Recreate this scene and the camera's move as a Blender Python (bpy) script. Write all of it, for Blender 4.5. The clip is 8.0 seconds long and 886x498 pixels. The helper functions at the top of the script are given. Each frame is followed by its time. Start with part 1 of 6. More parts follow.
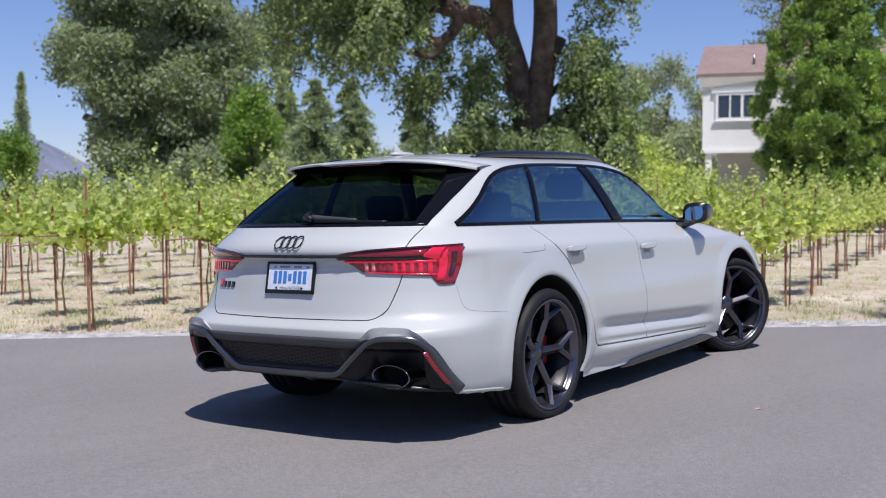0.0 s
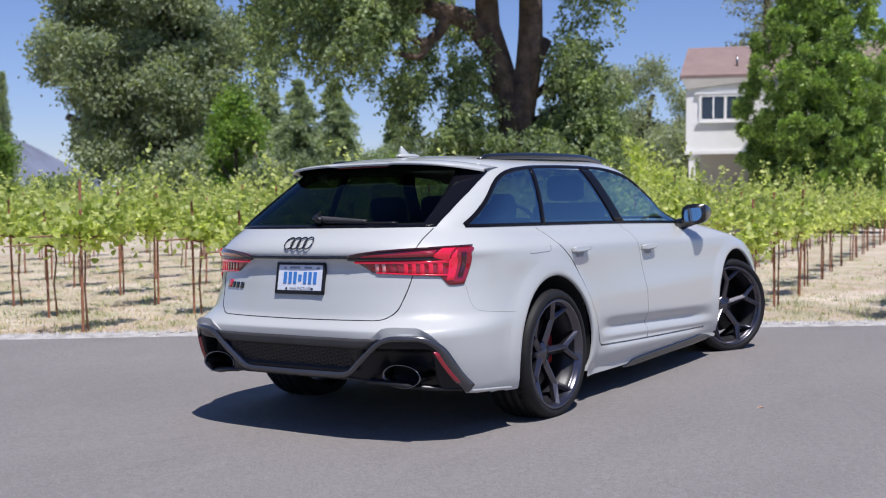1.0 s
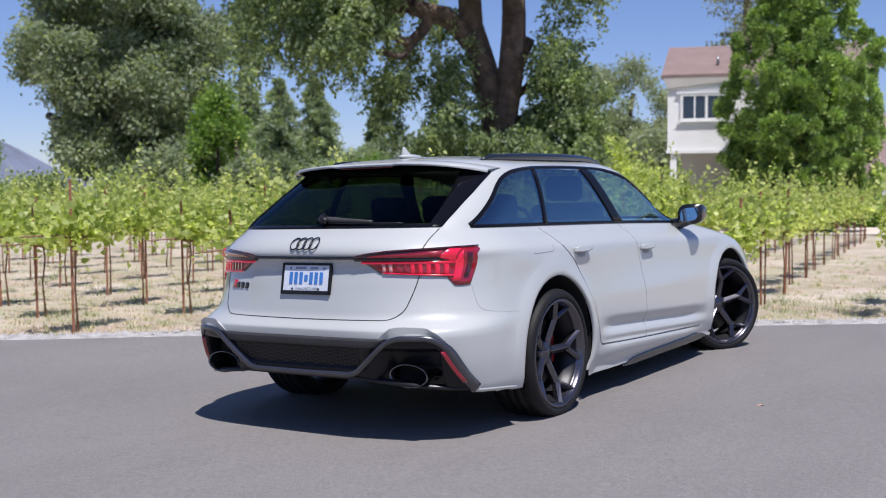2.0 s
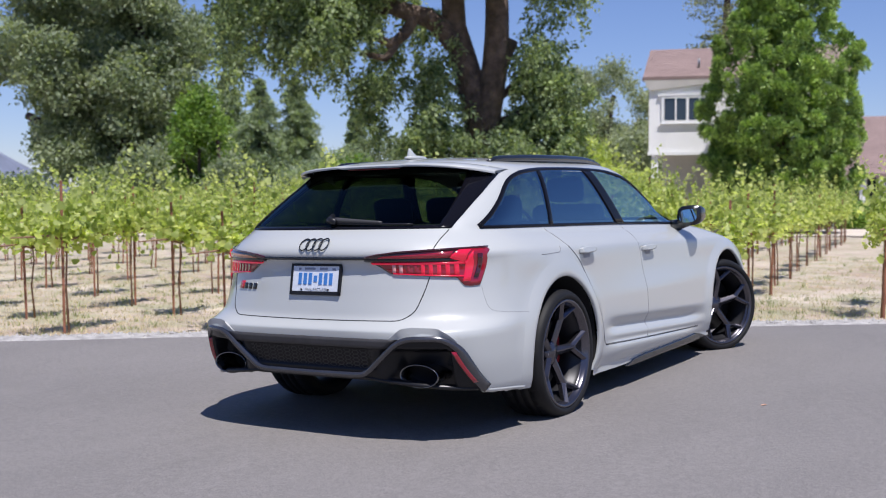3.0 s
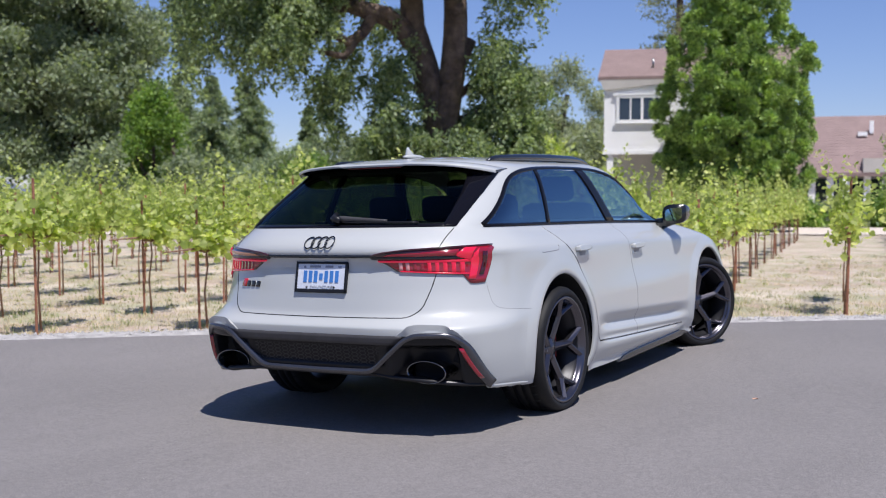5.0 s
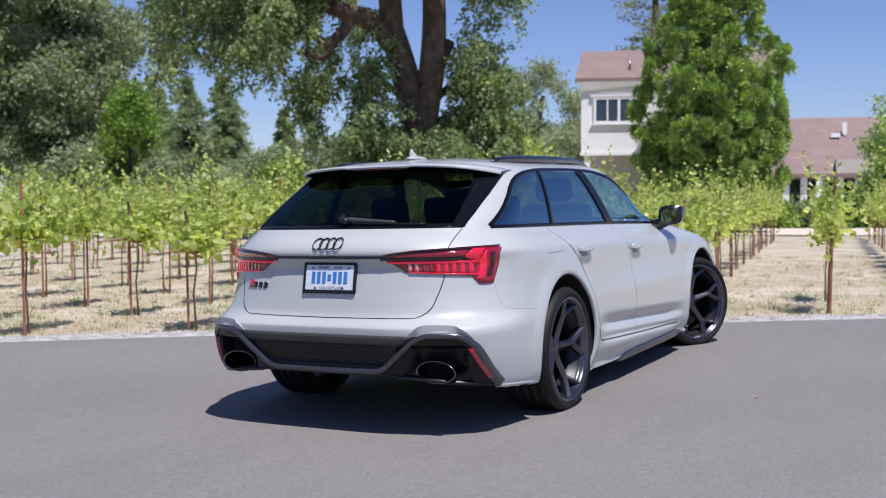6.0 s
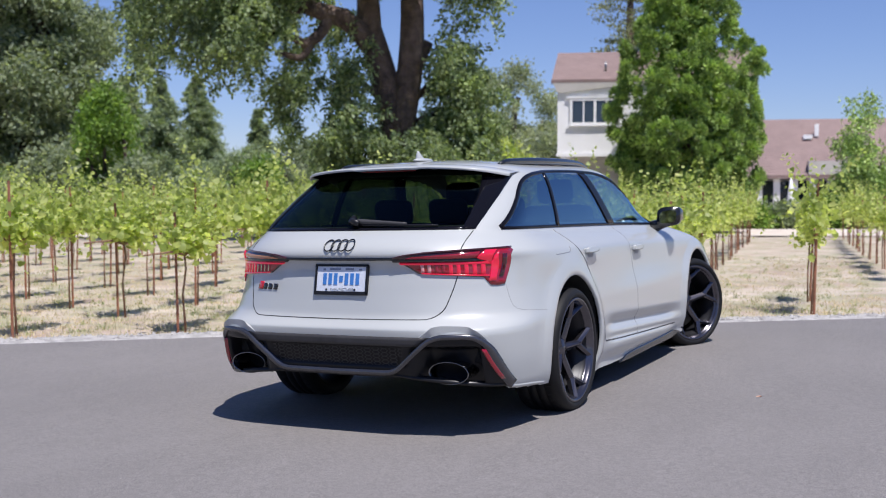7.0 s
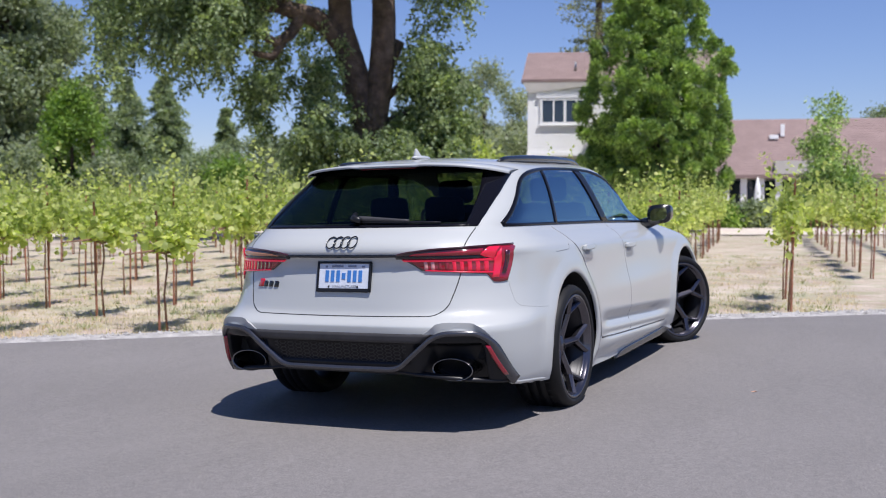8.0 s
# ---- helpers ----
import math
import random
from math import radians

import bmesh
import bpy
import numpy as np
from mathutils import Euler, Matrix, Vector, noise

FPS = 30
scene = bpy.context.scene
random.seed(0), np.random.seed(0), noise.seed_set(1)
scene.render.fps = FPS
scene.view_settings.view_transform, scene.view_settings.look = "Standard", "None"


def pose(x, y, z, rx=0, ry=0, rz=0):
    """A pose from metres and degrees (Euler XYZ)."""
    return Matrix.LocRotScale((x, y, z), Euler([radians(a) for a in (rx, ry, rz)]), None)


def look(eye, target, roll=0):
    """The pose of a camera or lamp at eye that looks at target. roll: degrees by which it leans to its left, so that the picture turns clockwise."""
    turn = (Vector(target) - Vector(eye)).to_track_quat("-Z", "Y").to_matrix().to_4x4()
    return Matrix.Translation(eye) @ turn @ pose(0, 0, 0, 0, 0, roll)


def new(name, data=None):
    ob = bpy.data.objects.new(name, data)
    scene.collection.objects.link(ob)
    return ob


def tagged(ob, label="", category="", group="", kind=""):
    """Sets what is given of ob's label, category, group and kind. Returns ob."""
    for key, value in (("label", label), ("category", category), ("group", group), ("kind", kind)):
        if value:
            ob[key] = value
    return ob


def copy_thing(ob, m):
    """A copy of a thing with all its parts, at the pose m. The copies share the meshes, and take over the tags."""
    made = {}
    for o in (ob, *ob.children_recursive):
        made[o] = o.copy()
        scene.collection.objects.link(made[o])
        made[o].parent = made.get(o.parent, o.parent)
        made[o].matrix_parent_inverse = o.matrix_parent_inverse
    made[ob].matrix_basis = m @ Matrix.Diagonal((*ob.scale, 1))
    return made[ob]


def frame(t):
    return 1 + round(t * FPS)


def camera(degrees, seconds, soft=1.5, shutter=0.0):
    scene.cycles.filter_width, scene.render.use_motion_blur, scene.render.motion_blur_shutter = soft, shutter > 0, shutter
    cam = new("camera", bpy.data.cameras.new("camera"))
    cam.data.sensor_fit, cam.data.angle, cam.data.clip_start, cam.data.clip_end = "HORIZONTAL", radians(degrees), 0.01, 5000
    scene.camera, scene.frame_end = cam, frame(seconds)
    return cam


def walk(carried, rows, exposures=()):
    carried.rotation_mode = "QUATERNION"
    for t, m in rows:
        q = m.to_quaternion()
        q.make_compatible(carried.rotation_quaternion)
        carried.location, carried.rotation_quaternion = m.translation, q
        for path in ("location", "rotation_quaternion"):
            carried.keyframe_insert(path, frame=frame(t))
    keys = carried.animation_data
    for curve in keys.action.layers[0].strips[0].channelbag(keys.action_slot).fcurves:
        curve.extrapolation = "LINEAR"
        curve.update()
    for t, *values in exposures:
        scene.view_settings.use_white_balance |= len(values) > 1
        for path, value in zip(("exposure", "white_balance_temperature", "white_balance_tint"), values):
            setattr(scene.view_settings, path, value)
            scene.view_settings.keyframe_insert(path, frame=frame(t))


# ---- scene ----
cam = camera(43.5, 8.0, 1.1)
PATH = [
    (0, (3.939, -5.314, 1.238), (2.7943, -3.6764, 1.1455), -0.09),
    (0.5, (3.898, -5.379, 1.240), (2.7639, -3.7337, 1.1476), -0.08),
    (1, (3.861, -5.447, 1.243), (2.7432, -3.7909, 1.1515), -0.04),
    (1.5, (3.822, -5.499, 1.253), (2.7202, -3.8323, 1.1596), -0.07),
    (3, (3.653, -5.661, 1.251), (2.5971, -3.9644, 1.1598), 0.01),
    (3.5, (3.597, -5.707, 1.254), (2.5633, -3.9975, 1.1630), 0.01),
    (4, (3.550, -5.765, 1.246), (2.5375, -4.0427, 1.1562), -0.01),
    (4.5, (3.507, -5.818, 1.250), (2.5089, -4.0870, 1.1578), 0.04),
    (6, (3.321, -6.003, 1.253), (2.3815, -4.2401, 1.1611), 0.04),
    (6.5, (3.243, -6.064, 1.255), (2.3212, -4.2914, 1.1652), 0.00),
    (7, (3.152, -6.126, 1.258), (2.2560, -4.3401, 1.1676), 0.06),
    (7.5, (3.068, -6.177, 1.257), (2.1997, -4.3774, 1.1655), 0.08),
    (8, (2.988, -6.225, 1.244), (2.1458, -4.4134, 1.1531), 0.04),
]
walk(cam, [(t, look(eye, target, roll)) for t, eye, target, roll in PATH])
cam.data.dof.use_dof, cam.data.dof.focus_distance, cam.data.dof.aperture_fstop = True, 6.3, 3.2

# ---- light ----
SUN_TO = Vector((0.36, -0.26, 1.0)).normalized()          # towards the sun
world = bpy.data.worlds.new("sky")
scene.world = world
world.use_nodes = True
wn = world.node_tree.nodes
sky = wn.new("ShaderNodeTexSky")
sky.sky_type = "NISHITA"
sky.sun_disc = False
sky.sun_elevation = math.asin(SUN_TO.z)
sky.sun_rotation = math.atan2(SUN_TO.x, SUN_TO.y)
sky.air_density, sky.dust_density, sky.ozone_density = 1.0, 0.0, 3.0
wn["Background"].inputs["Strength"].default_value = 0.090
tone = wn.new("ShaderNodeMix")
tone.data_type, tone.blend_type = "RGBA", "MULTIPLY"
tone.inputs[0].default_value, tone.inputs[7].default_value = 1.0, (0.80, 0.83, 1.15, 1)
world.node_tree.links.new(sky.outputs[0], tone.inputs[6])
world.node_tree.links.new(tone.outputs[2], wn["Background"].inputs[0])
sun = new("sun", bpy.data.lights.new("sun", "SUN"))
sun.data.energy, sun.data.angle, sun.data.color = 4.75, radians(0.53), (1.0, 0.958, 0.945)
sun.matrix_world = look((20, -6, 40), Vector((20, -6, 40)) - SUN_TO)
scene.view_settings.exposure = 0.15

# ---- materials ----


class Nodes:
    """A node material with a Principled surface and short ways to add noise to it."""

    def __init__(self, name, rough=0.6, metal=0.0):
        self.m = bpy.data.materials.new(name)
        self.m.use_nodes = True
        self.t = self.m.node_tree
        self.p = self.t.nodes["Principled BSDF"]
        self.p.inputs["Roughness"].default_value = rough
        self.p.inputs["Metallic"].default_value = metal
        self.co = self.t.nodes.new("ShaderNodeTexCoord").outputs["Object"]

    def add(self, kind, **values):
        n = self.t.nodes.new(kind)
        for k, v in values.items():
            n.inputs[k].default_value = v
        return n

    def link(self, a, b):
        self.t.links.new(a, b)

    def noise(self, scale, detail=6.0, rough=0.55, stretch=None):
        n = self.add("ShaderNodeTexNoise", Scale=scale, Detail=detail, Roughness=rough)
        src = self.co
        if stretch:
            mp = self.add("ShaderNodeMapping", Scale=stretch)
            self.link(src, mp.inputs["Vector"])
            src = mp.outputs[0]
        self.link(src, n.inputs["Vector"])
        return n.outputs["Fac"]

    def ramp(self, fac, stops):
        r = self.t.nodes.new("ShaderNodeValToRGB")
        while len(r.color_ramp.elements) < len(stops):
            r.color_ramp.elements.new(0.5)
        for e, (pos, col) in zip(r.color_ramp.elements, stops):
            e.position, e.color = pos, (*col, 1)
        self.link(fac, r.inputs[0])
        return r.outputs[0]

    def mix(self, fac, a, b, mode="MIX"):
        n = self.t.nodes.new("ShaderNodeMix")
        n.data_type, n.blend_type = "RGBA", mode
        for sock, v in ((n.inputs[0], fac), (n.inputs[6], a), (n.inputs[7], b)):
            if hasattr(v, "is_output"):
                self.link(v, sock)
            else:
                sock.default_value = v if isinstance(v, float) else (*v, 1)
        return n.outputs[2]

    def color(self, out):
        if hasattr(out, "is_output"):
            self.link(out, self.p.inputs["Base Color"])
        else:
            self.p.inputs["Base Color"].default_value = (*out, 1)
        return self

    def bump(self, fac, strength=0.3, dist=0.01):
        b = self.add("ShaderNodeBump", Strength=strength, Distance=dist)
        self.link(fac, b.inputs["Height"])
        self.link(b.outputs[0], self.p.inputs["Normal"])
        return self

    def island(self):
        return self.t.nodes.new("ShaderNodeNewGeometry").outputs["Random Per Island"]


def plain(name, col, rough=0.5, metal=0.0, vary=0.12, scale=8.0, bump=0.0, dist=0.004, fine=90.0):
    """A surface of one paint or stuff with worn, uneven tone at two scales."""
    n = Nodes(name, rough, metal)
    lo = [c * (1 - vary) for c in col]
    hi = [min(1.0, c * (1 + vary)) for c in col]
    big = n.ramp(n.noise(scale), [(0.3, lo), (0.7, hi)])
    small = n.ramp(n.noise(fine, 3.0), [(0.3, (0.9, 0.9, 0.9)), (0.7, (1, 1, 1))])
    n.color(n.mix(1.0, big, small, "MULTIPLY"))
    if bump:
        n.bump(n.noise(fine, 4.0), bump, dist)
    return n.m


def paint(name, col, rough=0.36, coat=0.4):
    n = Nodes(name, rough)
    n.color(n.ramp(n.noise(1.6, 2.0), [(0.3, [c * 0.985 for c in col]), (0.7, col)]))
    n.p.inputs["Coat Weight"].default_value = coat
    n.p.inputs["Coat Roughness"].default_value = 0.05
    n.bump(n.noise(900.0, 2.0), 0.02, 0.0005)
    return n.m


def leaf(name, dark, light, back=0.35, rough=0.45, even=0.0):
    """Leaves: tone by the leaf and by painted lit and dark clumps, with light shining through."""
    n = Nodes(name, rough)
    # broad noise paints some boughs as lit and others as shaded
    patch = n.ramp(n.noise(0.9, 3.0), [(0.35, (0.64 + even, 0.68 + even, 0.68 + even)), (0.65, (1.22 - even / 2, 1.2 - even / 2, 1.12))])
    mid = [(a + b) / 2 for a, b in zip(dark, light)]
    col = n.mix(1.0, n.ramp(n.island(), [(0.0, dark), (0.55, mid), (1.0, light)]), patch, "MULTIPLY")
    n.color(col)
    tr = n.add("ShaderNodeBsdfTranslucent")
    n.link(n.mix(1.0, col, (1.3, 1.35, 0.62), "MULTIPLY"), tr.inputs[0])
    ms = n.add("ShaderNodeMixShader", Fac=back)
    n.link(n.p.outputs[0], ms.inputs[1])
    n.link(tr.outputs[0], ms.inputs[2])
    n.link(ms.outputs[0], n.t.nodes["Material Output"].inputs[0])
    return n.m


def tinted(name, tint, mirror=0.06, slant=1.0):
    """Thin tinted glass: it lets a share of the light through straight and mirrors more at a slant, alike from both sides."""
    n = Nodes(name)
    tr = n.add("ShaderNodeBsdfTransparent", Color=(*tint, 1))
    gl = n.add("ShaderNodeBsdfGlossy", Color=(0.58, 0.84, 1.0, 1), Roughness=0.0)
    lw = n.add("ShaderNodeLayerWeight", Blend=0.5)
    steep = n.t.nodes.new("ShaderNodeMath")
    steep.operation = "POWER"
    steep.inputs[1].default_value = 4.0
    n.link(lw.outputs["Facing"], steep.inputs[0])
    share = n.t.nodes.new("ShaderNodeMath")
    share.operation = "MULTIPLY_ADD"
    share.inputs[1].default_value, share.inputs[2].default_value = slant * (1 - mirror), mirror
    n.link(steep.outputs[0], share.inputs[0])
    ms = n.t.nodes.new("ShaderNodeMixShader")
    n.link(share.outputs[0], ms.inputs[0])
    n.link(tr.outputs[0], ms.inputs[1])
    n.link(gl.outputs[0], ms.inputs[2])
    n.link(ms.outputs[0], n.t.nodes["Material Output"].inputs[0])
    return n.m


def asphalt_material():
    n = Nodes("asphalt", 0.82)
    base = n.ramp(n.noise(0.35, 5.0), [(0.3, (0.192, 0.179, 0.173)), (0.7, (0.224, 0.209, 0.202))])
    grit = n.ramp(n.noise(150.0, 3.0, 0.75), [(0.25, (0.50, 0.50, 0.51)), (0.5, (1, 1, 1)), (0.75, (1.5, 1.48, 1.45))])
    base = n.mix(1.0, base, n.ramp(n.noise(34.0, 4.0, 0.7), [(0.3, (0.86, 0.86, 0.86)), (0.7, (1.12, 1.12, 1.12))]), "MULTIPLY")
    c = n.mix(1.0, base, grit, "MULTIPLY")
    worn = n.ramp(n.noise(3.0, 6.0, 0.6, (1.0, 0.35, 1.0)), [(0.38, (0.97, 0.97, 0.97)), (0.66, (1.03, 1.03, 1.03))])
    c = n.mix(1.0, c, worn, "MULTIPLY")
    v = n.add("ShaderNodeTexVoronoi", Scale=11.0)
    n.link(n.co, v.inputs["Vector"])
    dots = n.ramp(v.outputs["Distance"], [(0.030, (1, 1, 1)), (0.052, (0, 0, 0))])
    some = n.ramp(n.noise(2.3, 4.0, 0.7), [(0.46, (0, 0, 0)), (0.58, (1, 1, 1))])
    n.color(n.mix(n.mix(1.0, dots, some, "MULTIPLY"), c, (0.50, 0.48, 0.45)))
    return n.bump(n.noise(260.0, 3.0), 0.8, 0.004).m


def soil_material():
    n = Nodes("dry_soil", 0.95)
    big = n.ramp(n.noise(0.55, 6.0, 0.65), [(0.32, (0.37, 0.275, 0.225)), (0.48, (0.50, 0.412, 0.348)), (0.66, (0.60, 0.52, 0.445))])
    straw = n.ramp(n.noise(26.0, 6.0, 0.7, (1.0, 0.45, 1.0)), [(0.3, (0.80, 0.78, 0.76)), (0.5, (1, 1, 1)), (0.75, (1.14, 1.13, 1.1))])
    c = n.mix(1.0, big, straw, "MULTIPLY")
    weeds = n.ramp(n.noise(1.7, 5.0, 0.65), [(0.42, (0, 0, 0)), (0.62, (0.72, 0.72, 0.72))])
    c = n.mix(weeds, c, (0.29, 0.30, 0.17))
    bare = n.ramp(n.noise(0.9, 6.0, 0.7), [(0.52, (0, 0, 0)), (0.68, (0.6, 0.6, 0.6))])
    n.color(n.mix(bare, c, (0.36, 0.26, 0.20)))
    return n.bump(n.noise(18.0, 7.0, 0.7), 0.2, 0.03).m


WHITE = paint("pearl_white_paint", (0.468, 0.482, 0.472), 0.40, 0.9)
BLADE_BLACK = Nodes("black_glass_border", 0.12)
BLADE_BLACK.color((0.006, 0.006, 0.009))
BLADE_BLACK.p.inputs["Specular IOR Level"].default_value = 0.10
BLADE_BLACK = BLADE_BLACK.m
BLACK_GLOSS = paint("gloss_black", (0.010, 0.011, 0.013), 0.22, 0.35)
SATIN_BLACK = plain("satin_black_plastic", (0.013, 0.013, 0.015), 0.30, 0.0, 0.1, 6.0)
CARBON = plain("matt_black_trim", (0.058, 0.056, 0.058), 0.45, 0.0, 0.15, 12.0)
RUBBER = plain("tyre_rubber", (0.011, 0.011, 0.012), 0.6, 0.0, 0.25, 10.0, 0.3, 0.002)
ALLOY = plain("dark_alloy", (0.125, 0.120, 0.138), 0.24, 0.9, 0.08, 10.0)
STEEL = plain("brushed_steel", (0.32, 0.32, 0.33), 0.32, 1.0, 0.1, 14.0)
GAP = plain("panel_gap", (0.012, 0.012, 0.013), 0.8)
PRIVACY = tinted("privacy_glass", (0.17, 0.23, 0.25), 0.26)
SEAM = plain("door_seam", (0.22, 0.22, 0.225), 0.8)
CLEAR = tinted("side_glass", (0.62, 0.78, 0.82), 0.24)
CABIN = plain("black_cabin_cloth", (0.018, 0.018, 0.020), 0.8)
for m in (CARBON, SATIN_BLACK, RUBBER):
    m.node_tree.nodes["Principled BSDF"].inputs["Specular IOR Level"].default_value = 0.28
ASPHALT = asphalt_material()
SOIL = soil_material()
GRAVEL = plain("pale_gravel", (0.46, 0.44, 0.42), 0.9, 0.0, 0.3, 9.0, 0.9, 0.02, 60.0)
RUST = plain("rusty_steel", (0.33, 0.145, 0.09), 0.75, 0.2, 0.35, 14.0, 0.3, 0.002)
BARK = plain("vine_bark", (0.27, 0.155, 0.10), 0.9, 0.0, 0.35, 20.0, 0.8, 0.01)
OAK_BARK = plain("oak_bark", (0.120, 0.084, 0.066), 0.9, 0.0, 0.55, 2.5, 1.0, 0.12, 9.0)
SIDING = plain("white_siding", (0.94, 0.94, 0.94), 0.6, 0.0, 0.03, 1.0)
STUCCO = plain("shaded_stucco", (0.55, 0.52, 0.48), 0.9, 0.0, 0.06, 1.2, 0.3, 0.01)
SHINGLE = plain("brown_shingle", (0.285, 0.205, 0.190), 0.9, 0.0, 0.12, 0.9, 0.6, 0.02, 12.0)
PANE = paint("window_pane", (0.02, 0.03, 0.045), 0.04, 1.0)
VINE_LEAF = leaf("vine_leaf", (0.30, 0.375, 0.10), (0.76, 0.79, 0.38), 0.62, 0.45, 0.15)
OLIVE_LEAF = leaf("olive_leaf", (0.27, 0.31, 0.22), (0.46, 0.50, 0.37), 0.45)
OAK_LEAF = leaf("oak_leaf", (0.112, 0.165, 0.090), (0.46, 0.54, 0.32), 0.52)
OAK_FAR = leaf("grey_oak_leaf", (0.185, 0.23, 0.15), (0.40, 0.455, 0.31), 0.48, 0.5, 0.12)
CEDAR_LEAF = leaf("cedar_leaf", (0.115, 0.215, 0.060), (0.55, 0.72, 0.21), 0.16)
PINE_LEAF = leaf("pine_needle", (0.17, 0.19, 0.09), (0.36, 0.38, 0.20), 0.30)
FIR_LEAF = leaf("redwood_leaf", (0.20, 0.26, 0.17), (0.44, 0.51, 0.34), 0.45)
LIME_LEAF = leaf("bright_leaf", (0.12, 0.23, 0.05), (0.30, 0.43, 0.10), 0.45)
DRY_GRASS = leaf("dry_grass", (0.48, 0.39, 0.30), (0.72, 0.62, 0.49), 0.35, 0.8, 0.15)

# ---- mesh helpers ----


def link_mesh(name, bm, mat, smooth=True):
    me = bpy.data.meshes.new(name)
    bmesh.ops.recalc_face_normals(bm, faces=bm.faces)
    bm.to_mesh(me)
    bm.free()
    if smooth:
        me.shade_smooth()
    for m in mat if isinstance(mat, (list, tuple)) else (mat,):
        me.materials.append(m)
    return me


def part(name, bm, mat, parent=None, label="", smooth=True):
    """Links a bmesh as one mesh object, under a thing or a part where one is given."""
    ob = new(name, link_mesh(name, bm, mat, smooth))
    if parent:
        ob.parent = parent
    if label:
        ob["label"] = label
    return ob


def sharpen(ob, degrees=35):
    ob.data.set_sharp_from_angle(angle=radians(degrees))
    return ob


def raw(name, verts, faces, mat, parent=None, smooth=False, label=""):
    me = bpy.data.meshes.new(name)
    me.from_pydata(verts, [], faces)
    if smooth:
        me.shade_smooth()
    me.materials.append(mat)
    ob = new(name, me)
    if parent:
        ob.parent = parent
    if label:
        ob["label"] = label
    return ob


def box(bm, size, centre=(0, 0, 0), bevel=0.0, turn=None):
    r = bmesh.ops.create_cube(bm, size=1.0)
    m = Matrix.Translation(centre) @ (turn or Matrix()) @ Matrix.Diagonal((*size, 1))
    bmesh.ops.transform(bm, matrix=m, verts=r["verts"])
    if bevel:
        edges = list({e for v in r["verts"] for e in v.link_edges})
        bmesh.ops.bevel(bm, geom=edges, offset=bevel, segments=2, profile=0.5, affect="EDGES")


def tube(bm, pts, radii, sides=8, cap=True):
    """A tapered tube along points."""
    rings = []
    n = len(pts)
    pts = [Vector(p) for p in pts]
    for i, p in enumerate(pts):
        d = (pts[min(i + 1, n - 1)] - pts[max(i - 1, 0)]).normalized()
        a = d.cross(Vector((0.31, 0.17, 0.93)))
        if a.length < 0.05:
            a = d.cross(Vector((1, 0, 0)))
        a.normalize()
        b = d.cross(a)
        r = radii[i] if isinstance(radii, (list, tuple)) else radii
        rings.append([bm.verts.new(p + (a * math.cos(k * 2 * math.pi / sides) + b * math.sin(k * 2 * math.pi / sides)) * r) for k in range(sides)])
    for r0, r1 in zip(rings, rings[1:]):
        for k in range(sides):
            bm.faces.new((r0[k], r0[(k + 1) % sides], r1[(k + 1) % sides], r1[k]))
    if cap:
        bm.faces.new(rings[0][::-1])
        bm.faces.new(rings[-1])


def lathe(bm, prof, steps=48, axis="x"):
    """Turns a profile of (along, radius) about the x axis."""
    rings = [[bm.verts.new((a, r * math.cos(k * 2 * math.pi / steps), r * math.sin(k * 2 * math.pi / steps))) for k in range(steps)] for a, r in prof]
    for r0, r1 in zip(rings, rings[1:]):
        for k in range(steps):
            bm.faces.new((r0[k], r0[(k + 1) % steps], r1[(k + 1) % steps], r1[k]))


def smooth01(a, b, x):
    t = min(1.0, max(0.0, (x - a) / (b - a)))
    return t * t * (3 - 2 * t)


def table(rows, x):
    """A smooth curve through rows of (x, value)."""
    xs = [r[0] for r in rows]
    if x <= xs[0]:
        return rows[0][1]
    if x >= xs[-1]:
        return rows[-1][1]
    i = max(k for k in range(len(xs)) if xs[k] <= x)

    def slope(k):
        if k == 0 or k == len(rows) - 1:
            a, b = (0, 1) if k == 0 else (k - 1, k)
            return (rows[b][1] - rows[a][1]) / (xs[b] - xs[a])
        s0 = (rows[k][1] - rows[k - 1][1]) / (xs[k] - xs[k - 1])
        s1 = (rows[k + 1][1] - rows[k][1]) / (xs[k + 1] - xs[k])
        return 0.0 if s0 * s1 <= 0 else 2 * s0 * s1 / (s0 + s1)

    h = xs[i + 1] - xs[i]
    t = (x - xs[i]) / h
    y0, y1, m0, m1 = rows[i][1], rows[i + 1][1], slope(i) * h, slope(i + 1) * h
    return (2 * t**3 - 3 * t**2 + 1) * y0 + (t**3 - 2 * t**2 + t) * m0 + (3 * t**2 - 2 * t**3) * y1 + (t**3 - t**2) * m1


# ---- ground ----
LEAN = Matrix(((0.9998, -0.0001, -0.0222), (-0.0001, 0.9999, -0.0130), (0.0222, 0.0130, 0.9997))).to_4x4()   # the road's fall under the car
MID, AHEAD, RIGHT = Vector((3.597, -5.707, 0)), Vector((-0.5176, 0.8556, 0)), Vector((0.8556, 0.5176, 0))
LOW = -0.30                                                # level of the vineyard


def spot(d, s, z=None):
    """A place d metres ahead of the walk's middle and s metres to the right."""
    p = MID + AHEAD * d + RIGHT * s
    p.z = ground_z(p.x, p.y) if z is None else z
    return p


def kerb_y(x):
    """The road's far edge: a nearly straight line, a little bowed."""
    q = min(5.0, max(-7.0, x))
    return 4.60 + 0.845 * q - 0.010 * q * q + (x - q) * (0.845 - 0.020 * q)


def beyond(x, y):
    """Metres past the road's edge, towards the vines."""
    return (y - kerb_y(x)) * 0.757


